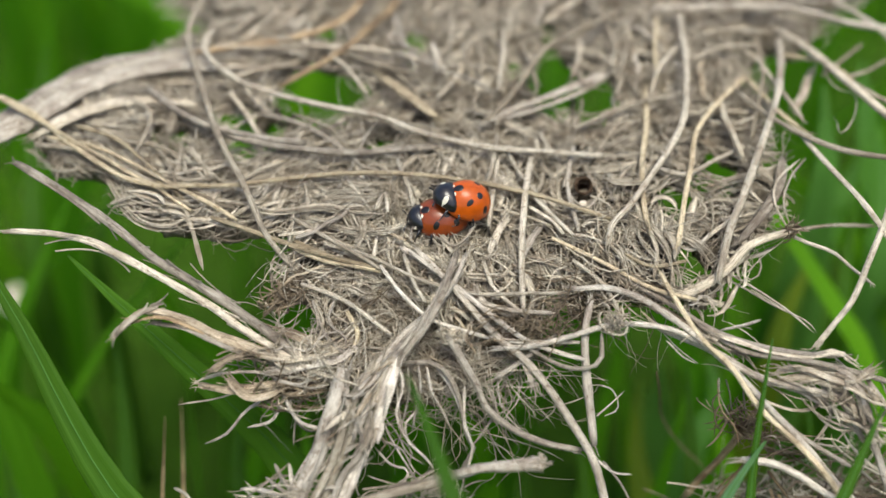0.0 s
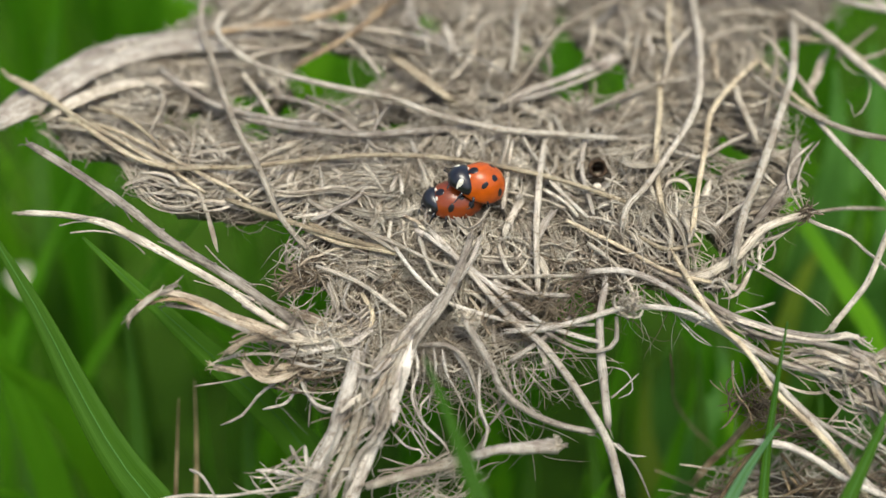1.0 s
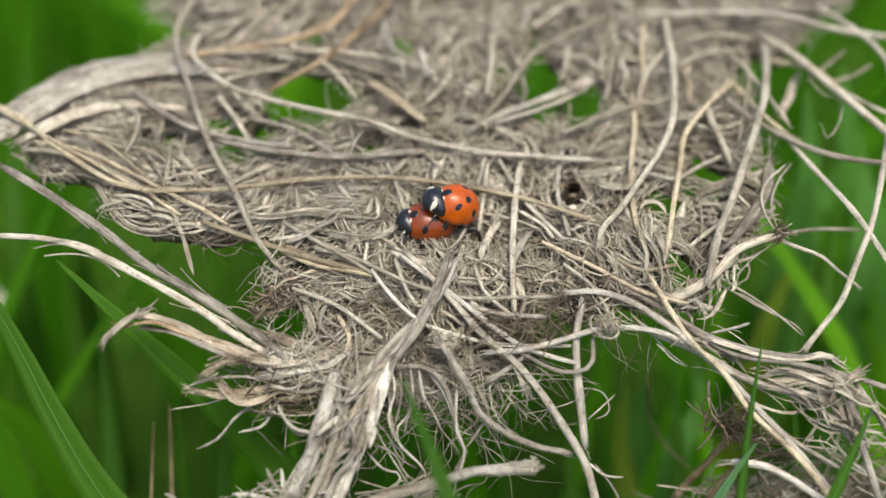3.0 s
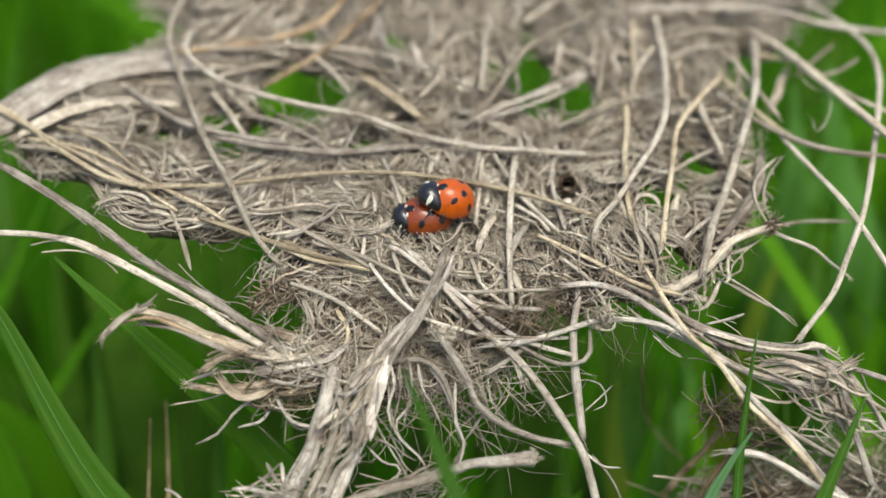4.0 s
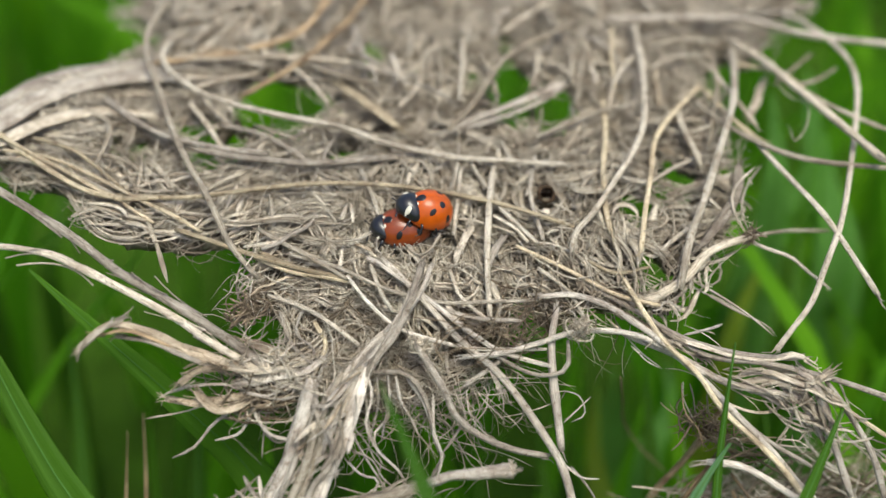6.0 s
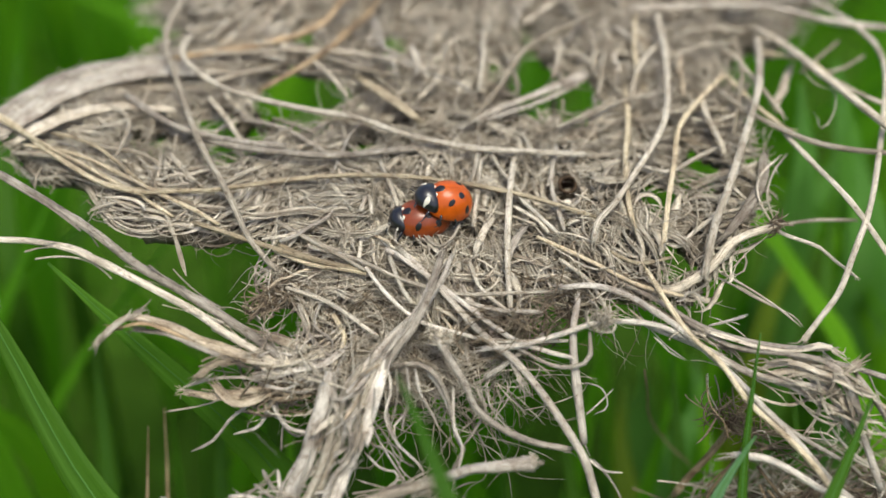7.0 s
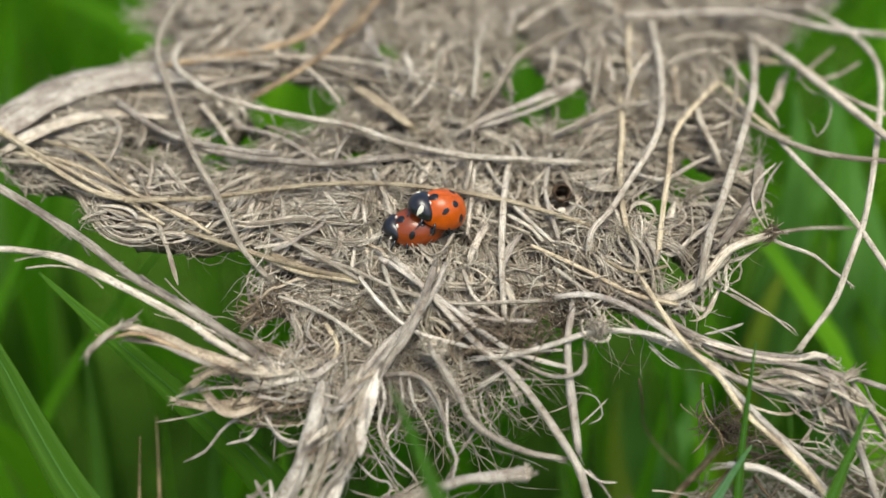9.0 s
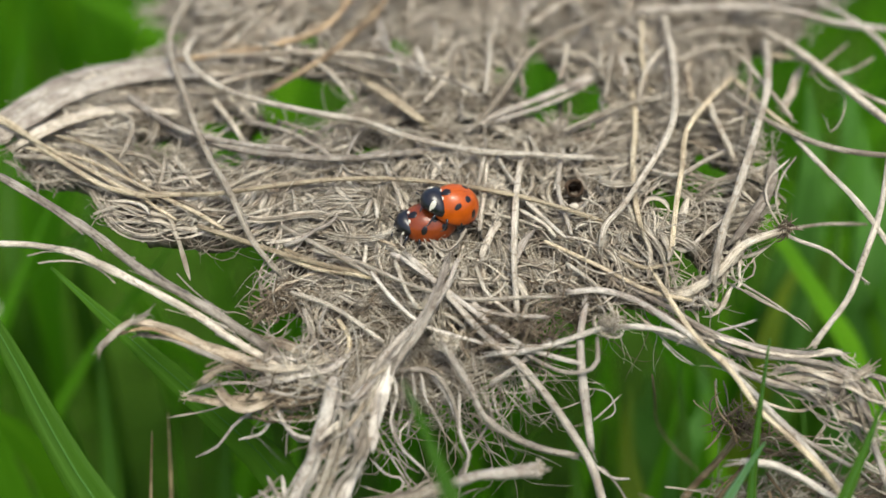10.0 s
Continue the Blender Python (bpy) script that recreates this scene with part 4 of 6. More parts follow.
strand("tendril", "white", 0.16, 0.13, [(19.5, -3.6, -1.9), (20.2, -4.1, -2.1), (20.3, -4.8, -2.5), (19.8, -5.4, -2.8)])
strand("sheath", "ragged", 0.55, 0.35, [(-23.7, -10.6, -5.0), (-23.0, -10.1, -4.7), (-22.2, -9.5, -4.4), (-21.0, -9.1, -4.1), (-19.9, -8.9, -4.0)])
strand("blade", "ragged", 0.7, 0.5, [(-22.2, -10.8, -6.2), (-21.3, -11.7, -6.8), (-19.9, -12.7, -7.4), (-18.1, -12.5, -7.2), (-16.3, -11.7, -6.8)])
strand("tendril", "dull", 0.14, 0.1, [(-34.0, -9.2, -1.2), (-34.0, -8.6, -0.8), (-33.4, -8.1, -0.4)])
strand("tendril", "pale", 0.12, 0.09, [(-31.5, -7.0, 0.2), (-30.9, -6.5, 0.5), (-30.5, -5.9, 0.9)])
strand("tendril", "white", 0.13, 0.1, [(-2.0, 3.8, -0.5), (-2.1, 4.6, 0.1), (-1.9, 5.3, 0.6), (-1.4, 5.4, 1.0), (-1.0, 5.2, 1.4)])
strand("straw", "white", 0.26, 0.22, [(-15.1, 3.5, 1.0), (-13.1, 4.1, 1.2), (-11.7, 5.2, 1.4), (-10.0, 6.2, 1.5), (-9.1, 7.3, 1.7)])
strand("straw", "gold", 0.33, 0.3, [(-15.3, 3.6, 0.3), (-12.9, 2.4, 0.1), (-10.3, 1.6, -0.2)])
strand("straw", "pale", 0.3, 0.27, [(-15.5, 6.0, 1.3), (-12.0, 3.7, 0.9), (-8.6, 1.7, 0.3), (-5.5, -0.2, -0.3)])
strand("straw", "white", 0.34, 0.3, [(-3.2, 2.7, 0.2), (-0.6, 1.2, -0.2), (1.6, -0.6, -0.9)])
strand("blade", "pale", 0.35, 0.3, [(-5.4, 10.3, 1.1), (-4.9, 8.7, 1.0), (-4.8, 7.0, 0.8)])
strand("straw", "pale", 0.28, 0.22, [(12.5, 9.2, 1.3), (14.4, 7.0, 1.0), (16.8, 4.2, 0.6)])
strand("blade", "pale", 0.5, 0.4, [(9.3, 7.1, 0.7), (8.1, 4.7, 0.3), (6.9, 2.2, -0.3)])
strand("blade", "white", 0.45, 0.4, [(13.0, 5.6, 0.4), (11.5, 3.6, 0.1), (10.4, 1.2, -0.6)])
strand("blade", "pale", 0.4, 0.35, [(1.5, 4.3, 0.3), (2.9, 2.7, -0.1), (3.9, 1.0, -0.6), (4.2, -0.2, -1.0)])
strand("straw", "pale", 0.2, 0.16, [(5.3, 5.5, 0.8), (4.3, 3.8, 0.5), (2.9, 2.9, 0.3), (1.5, 3.9, 0.5)])
strand("straw", "dull", 0.24, 0.2, [(7.4, 8.0, 1.0), (10.6, 7.2, 0.9), (14.0, 5.7, 0.7)])
strand("straw", "pale", 0.28, 0.25, [(8.2, 19.5, 1.8), (7.8, 16.1, 1.7), (6.9, 11.5, 1.6)])
strand("straw", "pale", 0.26, 0.22, [(9.4, 16.6, 1.5), (10.4, 13.7, 1.5), (12.0, 10.8, 1.4)])
strand("blade", "grey", 1.9, 1.7, [(-54.9, 17.0, 1.6), (-51.4, 21.1, 1.6), (-47.7, 24.8, 1.6), (-43.4, 29.0, 1.6), (-38.2, 31.7, 1.6), (-32.2, 33.0, 1.6), (-26.4, 32.5, 1.6)])
strand("blade", "grey", 1.5, 1.2, [(-55.6, 20.8, 0.6), (-52.5, 24.7, 0.6), (-48.3, 29.5, 0.6), (-43.4, 33.5, 0.6), (-37.4, 35.5, 0.6), (-30.6, 36.4, 0.6), (-24.2, 35.9, 0.6)])
strand("blade", "dull", 1.2, 1.0, [(-48.0, 19.5, 1.8), (-43.8, 23.1, 1.8), (-38.7, 25.6, 1.8), (-33.7, 26.0, 1.8), (-29.0, 24.9, 1.8)])
strand("stem", "gold", 0.4, 0.36, [(-54.4, 26.3, 2.2), (-49.1, 22.8, 2.2), (-42.6, 17.0, 2.2), (-36.5, 12.4, 2.0), (-31.5, 10.8, 2.0)])
strand("straw", "pale", 0.34, 0.3, [(-47.6, 17.6, 2.0), (-42.1, 16.9, 1.9), (-36.8, 14.2, 1.9), (-32.1, 11.3, 1.8)])
strand("tendril", "dull", 0.3, 0.25, [(-37.7, 25.8, 2.0), (-34.8, 23.6, 2.0), (-34.6, 20.0, 2.0), (-35.3, 16.6, 1.9)])
strand("stem", "grey", 0.45, 0.4, [(-35.3, 27.2, 2.4), (-30.7, 22.8, 2.4), (-25.9, 19.9, 2.4), (-19.9, 18.2, 2.4), (-14.9, 17.5, 2.4)])
strand("twig", "brown", 0.42, 0.34, [(-30.0, 34.9, 2.0), (-24.8, 35.7, 2.3), (-19.1, 36.6, 2.6), (-13.9, 38.4, 2.9), (-11.3, 40.3, 3.1), (-9.4, 43.4, 3.4), (-7.5, 47.4, 3.7), (-5.8, 50.9, 4.0)])
strand("twig", "brown", 0.4, 0.34, [(-18.3, 28.6, 2.0), (-13.7, 32.4, 2.4), (-9.4, 36.8, 2.8), (-5.9, 41.1, 3.2), (-3.3, 45.7, 3.6), (-1.4, 49.7, 4.0)])
strand("twig", "dull", 0.35, 0.3, [(-28.1, 35.4, 2.2), (-22.3, 35.5, 2.2), (-15.2, 35.9, 2.2), (-8.6, 35.2, 2.2), (-2.2, 33.8, 2.2)])
strand("twig", "dull", 0.3, 0.26, [(-17.2, 36.9, 2.0), (-11.2, 34.3, 2.0), (-6.0, 32.1, 2.0), (-2.2, 27.7, 2.0), (-0.2, 22.7, 2.0)])
strand("tendril", "white", 0.11, 0.09, [(-4.6, 40.4, 4.0), (-4.2, 36.2, 4.0), (-2.4, 33.4, 4.0), (-0.5, 32.1, 4.0), (1.0, 29.6, 4.0), (4.1, 27.6, 4.0), (6.7, 25.6, 4.0), (8.3, 23.6, 4.0)])
strand("tendril", "white", 0.1, 0.08, [(-4.6, 36.7, 4.0), (-5.3, 35.2, 4.0), (-4.0, 33.9, 4.0), (-2.1, 34.1, 4.0)])
strand("straw", "pale", 0.33, 0.28, [(9.7, 38.1, 3.0), (9.5, 32.5, 3.0), (8.5, 26.3, 3.0)])
strand("straw", "dull", 0.36, 0.3, [(15.1, 39.6, 3.0), (18.7, 43.3, 3.0), (22.4, 46.5, 3.0)])
strand("straw", "pale", 0.4, 0.3, [(0.3, 34.9, 2.5), (0.9, 32.4, 2.5), (2.3, 29.6, 2.5)])
strand("tendril", "pale", 0.13, 0.11, [(45.2, 15.7, 1.4), (43.0, 12.7, 1.4), (41.5, 9.2, 1.2), (41.4, 6.5, 0.9), (41.8, 4.7, 0.6)])
strand("stem", "pale", 0.28, 0.2, [(41.4, 4.3, 0.5), (43.6, 3.9, -0.5), (46.8, 3.2, -1.5), (48.7, 2.0, -2.7), (50.7, 1.1, -3.9)])
strand("straw", "dull", 0.26, 0.22, [(43.8, 7.8, -2.5), (48.6, 9.9, -4.3), (54.5, 11.5, -6.2)])
strand("tendril", "pale", 0.16, 0.14, [(33.8, 0.8, -3.0), (36.5, -0.7, -3.5), (38.7, -2.0, -4.1), (42.2, -3.6, -4.9)])


def stalk_bundle():
    """The woody stalk that runs from the mat down to the soil: three thick stalks, thin ones between them, scraps of peeling skin."""
    thick = [
        ("white", 0.85, 1.25, [(-9.4, -10.3, -5.3), (-10.2, -13.5, -6.9), (-11.4, -16.3, -8.8), (-12.5, -19.0, -11.0), (-13.9, -21.2, -13.1), (-15.5, -24.1, -16.1)], True),
        ("white", 0.7, 1.45, [(-3.1, -8.5, -4.3), (-3.9, -10.9, -5.3), (-4.7, -13.5, -6.5), (-5.8, -15.9, -8.1), (-7.2, -18.2, -10.1), (-8.6, -20.5, -12.2), (-10.3, -24.1, -16.1)], True),
        ("pale", 0.55, 1.1, [(-2.3, -7.7, -3.6), (-4.5, -10.3, -4.6), (-5.8, -12.4, -5.8), (-7.2, -14.6, -7.5), (-8.5, -16.8, -9.3), (-10.0, -19.3, -11.6), (-11.7, -21.6, -13.8), (-13.0, -24.0, -16.2)], True),
        ("white", 0.36, 0.55, [(3.5, 2.0, 0.4), (1.9, -2.9, -0.3), (0.1, -6.2, -1.7), (-1.8, -8.5, -3.3), (-3.5, -10.3, -4.8), (-4.5, -11.8, -6.2)], False),
        ("white", 0.3, 0.45, [(4.1, 1.2, 0.2), (1.5, -3.8, -1.2), (-1.2, -6.7, -2.4), (-3.1, -8.9, -3.8), (-5.2, -11.5, -5.6), (-6.9, -14.3, -6.9), (-7.9, -16.9, -8.4)], False),
        ("grey", 0.35, 0.5, [(2.3, -0.7, -0.5), (0.4, -4.2, -1.8), (-2.6, -7.3, -3.4), (-4.9, -9.1, -4.7), (-7.2, -11.2, -6.0), (-8.9, -14.4, -7.9), (-10.0, -17.3, -10.1)], False),
        ("pale", 0.4, 0.5, [(-5.9, -9.9, -4.6), (-7.4, -12.8, -5.9), (-8.9, -15.1, -7.4), (-9.8, -17.9, -9.3), (-11.4, -20.6, -11.9), (-13.2, -23.3, -14.5)], False),
        ("white", 0.32, 0.42, [(-8.9, -11.7, -5.3), (-8.4, -14.4, -6.7), (-7.3, -16.4, -7.6), (-7.1, -18.3, -9.1), (-8.9, -19.8, -10.8), (-10.7, -22.5, -13.4)], False),
    ]
    for mat, r0, r1, pts, rooted in thick:
        pts = list(pts)
        if rooted:
            e = pts[-1]
            pts += [(e[0] - 3, e[1] - 9, e[2] - 14), (e[0] - 4, e[1] - 9, e[2] - 48), (e[0] - 4, e[1] - 20, -88)]
        strand("stalk", mat, r0, r1, pts)
    spine = [np.array(p) for p in ((-3.7, -10.3, -4.2), (-5.8, -13.0, -5.6), (-7.3, -15.4, -7.0), (-8.8, -17.8, -8.8), (-10.4, -20.1, -10.9), (-12.0, -22.5, -13.4))]
    half = (1.0, 2.0, 2.6, 2.8, 3.2, 3.6)
    for k in range(46):
        t = rng.uniform(0, 4.99)
        i = int(t)
        c = spine[i] + (spine[i + 1] - spine[i]) * (t - i)
        o = rng.uniform(-1, 1) * half[i]
        c = c + np.array([0.82 * o, -0.3 * o, -abs(o) * 0.5 + rng.normal(0, 0.3)])
        down = (spine[i + 1] - spine[i]) / np.linalg.norm(spine[i + 1] - spine[i])
        d, pts = down + rng.normal(0, 0.55, 3) * (1, 1, 0.4), [c]
        for _ in range(3):
            d = d + rng.normal(0, 0.35, 3) * (1, 1, 0.5)
            pts.append(pts[-1] + d / np.linalg.norm(d) * rng.uniform(0.8, 1.9))
        q, ln = spline(pts, 12)
        r = rng.uniform(0.08, 0.2) if k % 3 else rng.uniform(0.3, 0.5)
        taper = np.sin(np.linspace(0.3, 2.9, 12)) if k % 3 == 0 else np.linspace(1, 0.5, 12)
        v, f, u = tube(q * MM, r * taper * MM, 6, 0.4 if k % 3 == 0 else 0.9, rng.uniform(0, 3), ln)
        part("peeling_strip", mesh("peeling_strip", v, f, u), MAT[("pale", "white", "ragged", "white")[k % 4]], clump)


stalk_bundle()


def blob(name, at, size, label):
    bm = bmesh.new()
    bmesh.ops.create_icosphere(bm, subdivisions=3, radius=size * MM)
    for v in bm.verts:
        v.co = Vector((v.co.x * 1.25, v.co.y, v.co.z * 0.8)) * (1 + 0.18 * noise.noise(v.co * 3500)) + Vector(at) * MM
    for f in bm.faces:
        f.smooth = True
    me = bpy.data.meshes.new(name)
    bm.to_mesh(me)
    bm.free()
    return part(name, me, MAT["pale"], clump, label)


blob("husk", (21.9, 10.0, 0.6), 0.55, "small whitish seed husk")
blob("husk", (18.1, 9.2, 0.5), 0.4, "small whitish seed husk")


def under_pair(u, v, pad):
    """Whether the two ladybirds stand there."""
    return math.hypot((u - 2.0) / (4.4 + pad), (v - 7.3) / (2.6 + pad)) < 1


BURROW_SOIL = soil_material("burrow_soil", (0.025, 0.016, 0.01), (0.13, 0.09, 0.06))


def burrow(at, radius, depth, tilt):
    """A round hole in the mat: a crumbly rim and a closed shaft."""
    bm = bmesh.new()
    rings = []
    for r, z in ((1.45, -0.35), (1.25, 0.1), (1.05, 0.12), (0.95, -0.2), (0.9, -0.6 * depth), (0.6, -depth), (0.02, -1.1 * depth)):
        ring = []
        for j in range(24):
            a = 6.283 * j / 24
            g = r * radius * (1 + 0.12 * noise.noise((math.cos(a) * 2, math.sin(a) * 2, r)))
            ring.append(bm.verts.new((g * math.cos(a) * MM, g * math.sin(a) * MM, (z + 0.12 * noise.noise((math.cos(a) * 3, math.sin(a) * 3, z))) * MM)))
        rings.append(ring)
    for ra, rb in zip(rings, rings[1:]):
        for j in range(24):
            bm.faces.new((ra[j], ra[(j + 1) % 24], rb[(j + 1) % 24], rb[j])).smooth = True
    me = bpy.data.meshes.new("burrow")
    bm.to_mesh(me)
    bm.free()
    ob = part("burrow", me, BURROW_SOIL, clump, "small round dark burrow with an earthen rim")
    ob.matrix_local = pose(at[0] * MM, at[1] * MM, at[2] * MM, tilt)
    return ob


burrow((18.3, 11.4, 1.2), 0.8, 2.4, 38)


# loose short straws caught in the mat
def loose_straws():
    kinds = []
    for k in range(28):
        length = float(rng.uniform(3.5, 15))
        t = np.linspace(-1, 1, 14)
        kink = np.interp(t, [-1, rng.uniform(-0.5, 0.5), 1], [0, rng.normal(0, 0.10) * length, rng.normal(0, 0.10) * length])
        arch = (1 - t**2) * abs(rng.normal(0, 0.05)) * length
        p = np.column_stack([t * length / 2, kink + 0.12 * np.sin(t * rng.uniform(3, 9)), arch + 0.1 * np.sin(t * rng.uniform(4, 10))])
        r = rng.uniform(0.14, 0.32)
        wide = r * (0.85 + 0.3 * rng.uniform(0, 1, 14)) * np.clip(np.minimum((1 + t) * rng.uniform(3, 12), (1 - t) * rng.uniform(3, 12)) + 0.25, 0.2, 1)
        v, f, u = tube(p * MM, wide * MM, 8, rng.uniform(0.3, 0.75), rng.uniform(0, 3), length, 1 + rng.normal(0, 0.06, (14, 8)))
        me = mesh("straw", v, f, u)
        me.materials.append(MAT[("pale", "dull", "grey", "pale", "ragged")[k % 5]])
        kinds.append(me)
    made = 0
    while made < 330:
        u, v = rng.uniform(-66, 66 if made % 3 else -14), rng.uniform(-30, 80) if made % 5 else rng.uniform(30, 80)
        if cover(u, v) < 0.09 or under_pair(u, v, 0.6) or math.hypot(u - 18.3, v - 11.8) < 5:
            continue
        flow = flow_at(u, v)
        if min(cover(u + 5 * math.cos(flow), v + 5 * math.sin(flow)), cover(u - 5 * math.cos(flow), v - 5 * math.sin(flow))) < (0.13 if v > 30 else 0.02):
            continue
        if any(under_pair(u + s * math.cos(flow), v + s * math.sin(flow), 0.6) for s in (-7, -5, -2.5, 2.5, 5, 7)):
            continue
        pick = made % 28
        if u < -14 and pick % 5 not in (0, 1, 3):
            pick = (made * 5) % 25
        ob = part("straw", kinds[pick], None, clump)
        tilt = math.degrees(math.atan(float(sag(v + 0.5) - sag(v - 0.5))))
        ob.matrix_local = pose(u * MM, v * MM, (relief(u, v) + rng.uniform(0.3, 1.2)) * MM, tilt) @ pose(0, 0, 0, rng.normal(0, 8), rng.normal(0, 7), math.degrees(flow) + rng.normal(0, 35 if u > -14 else 16)) @ Matrix.Scale(1.25 if v > 30 else 1.0, 4)
        made += 1


def tangle(name, count, lengths, radius, height, mat, label, margin, curl, flat=1.0, box=(-72, 72, -34, 85)):
    """Many fine fibres strewn over the mat, one mesh."""
    pieces = []
    while len(pieces) < count:
        u, v = rng.uniform(box[0], box[1]), rng.uniform(box[2], box[3])
        if cover(u, v) < margin or under_pair(u, v, 0.0) or math.hypot(u - 18.3, v - 11.8) < 1.6 or (v < -1 and radius < 0.1 and rng.uniform() < 0.55):
            continue
        ln = rng.uniform(*lengths)
        a = flow_at(u, v) + rng.normal(0, 0.6)
        turn, t = rng.normal(0, curl, 2), np.linspace(-1, 1, 8)
        ang = a + turn[0] * t + turn[1] * t**2
        d = np.stack([np.cos(ang), np.sin(ang)], 1) * ln / 8
        xy = np.cumsum(d, axis=0) - d.sum(0) / 2 + (u, v)
        if min(cover(*xy[0]), cover(*xy[-1]), cover(*xy[3])) < margin - 0.05 or np.hypot(xy[:, 0] - 18.3, xy[:, 1] - 11.8).min() < 1.3:
            continue
        base = relief(u, v)
        z = base - sag(v) + sag(xy[:, 1]) + rng.uniform(*height) + (1 - t**2) * rng.uniform(-0.1, 0.12) * ln * 0.5 + rng.normal(0, 0.05) * ln * t
        r = radius * rng.uniform(0.5, 1.5)
        taper = np.sin(np.linspace(0.25, 2.95, 8)) if flat < 1 else np.linspace(1, 0.5, 8)
        pieces.append(tube(np.column_stack([xy, z]) * MM, r * taper * MM, 4, flat, rng.uniform(0, 0.6) * (flat < 1), ln))
    v, f, u = joined(pieces)
    ob = part(name, mesh(name, v, f, u), mat, clump, label)
    return tagged(ob, kind="stuff")


def locks(count, box, lengths, radius, mat, label):
    """Locks of dry fibre: each a dozen strands side by side that lie the same way and fan out at the ends, one mesh."""
    pieces = []
    made = 0
    while made < count:
        u, v = rng.uniform(box[0], box[1]), rng.uniform(box[2], box[3])
        if cover(u, v) < 0.08 or under_pair(u, v, 1.2) or math.hypot(u - 18.3, v - 11.8) < 4:
            continue
        ln, t = rng.uniform(*lengths), np.linspace(-1, 1, 9)
        turn = rng.normal(0, 0.55, 2)
        ang = flow_at(u, v) + rng.normal(0, 0.7) + turn[0] * t + turn[1] * t**2
        d = np.stack([np.cos(ang), np.sin(ang)], 1) * ln / 9
        xy = np.cumsum(d, axis=0) - d.sum(0) / 2 + (u, v)
        if min(cover(*xy[0]), cover(*xy[-1])) < 0.04 or np.hypot(xy[:, 0] - 18.3, xy[:, 1] - 11.8).min() < 1.6:
            continue
        side = np.stack([-np.sin(ang), np.cos(ang)], 1)
        z = relief(u, v) - sag(v) + sag(xy[:, 1]) + rng.uniform(0.5, 1.3) + (1 - t**2) * rng.uniform(0.0, 0.5)
        for _ in range(int(rng.integers(6, 14))):
            off, fan, skew = rng.normal(0, 0.35), rng.normal(0, 0.25), rng.uniform(-0.8, 0.8)
            q = np.column_stack([xy + side * (off + fan * t * t * np.sign(off))[:, None] + d * skew, z + rng.normal(0, 0.14) - 0.25 * off * off])
            r = radius * rng.uniform(0.5, 1.5)
            pieces.append(tube(q * MM, r * np.clip(np.minimum(1 + t, 1 - t) * 4 + 0.35, 0, 1) * MM, 4, rng.uniform(0.4, 1), 0, ln))
        made += 1
    v, f, u = joined(pieces)
    return tagged(part("fibre_lock", mesh("fibre_lock", v, f, u), mat, clump, label), kind="stuff")


def rootlets():
    """Curling rootlets that hang from the mat's front rim."""
    made = 0
    while made < 110:
        u, v = rng.uniform(-15, 17), rng.uniform(-26, -5)
        c = cover(u, v)
        if not -0.02 < c < 0.12:
            continue
        pts = [np.array([u, v, relief(u, v) - 0.4])]
        d = np.array([rng.normal(0, 0.7), rng.uniform(-1.0, 0.1), rng.uniform(-0.7, 0.2)])
        for _ in range(5):
            d = d / np.linalg.norm(d) + rng.normal(0, 0.6, 3) + (0, -0.05, -0.12)
            pts.append(pts[-1] + d / np.linalg.norm(d) * rng.uniform(1.2, 2.8) * (1.5 if made % 4 == 0 else 1))
        q, ln = spline(pts, 22)
        r = rng.uniform(0.045, 0.11)
        vv, f, uv = tube(q * MM, r * (1 - 0.85 * np.linspace(0, 1, 22) ** 1.5) * MM, 5, 1, 0, ln)
        part("rootlet", mesh("rootlet", vv, f, uv), MAT[("dull", "ragged", "grey", "pale")[made % 4]], clump)
        made += 1


# ---- ladybirds ----
def chitin(name, col, rough, spec=0.5, coat=0.0):
    m, n, l, b = material(name, rough, spec)
    co = n.new("ShaderNodeTexCoord")
    a = tex(n, l, 700.0, co.outputs["Object"], 3.0)
    r = ramp(n, [(0.3, tuple(c * 0.8 for c in col)), (0.7, tuple(min(1, c * 1.15) for c in col))])
    l.new(a.outputs[0], r.inputs[0])
    l.new(r.outputs[0], b.inputs["Base Color"])
    b.inputs["Coat Weight"].default_value = coat
    b.inputs["Coat Roughness"].default_value = 0.1
    bump = n.new("ShaderNodeBump")
    bump.inputs["Strength"].default_value, bump.inputs["Distance"].default_value = 0.15, 0.00005
    fine = tex(n, l, 6000.0, co.outputs["Object"], 2.0)
    l.new(fine.outputs[0], bump.inputs["Height"])
    l.new(bump.outputs[0], b.inputs["Normal"])
    return m


ORANGE = chitin("orange_wing_case", (0.46, 0.078, 0.002), 0.34, 0.35, 0.25)
RED = chitin("red_wing_case", (0.23, 0.040, 0.004), 0.34, 0.4, 0.45)
BLACK = chitin("black_shell", (0.008, 0.008, 0.011), 0.32, 0.5, 0.5)
SPOT = chitin("black_spot", (0.008, 0.006, 0.007), 0.35, 0.4, 0.3)
WHITE = chitin("cream_patch", (0.72, 0.68, 0.55), 0.45)


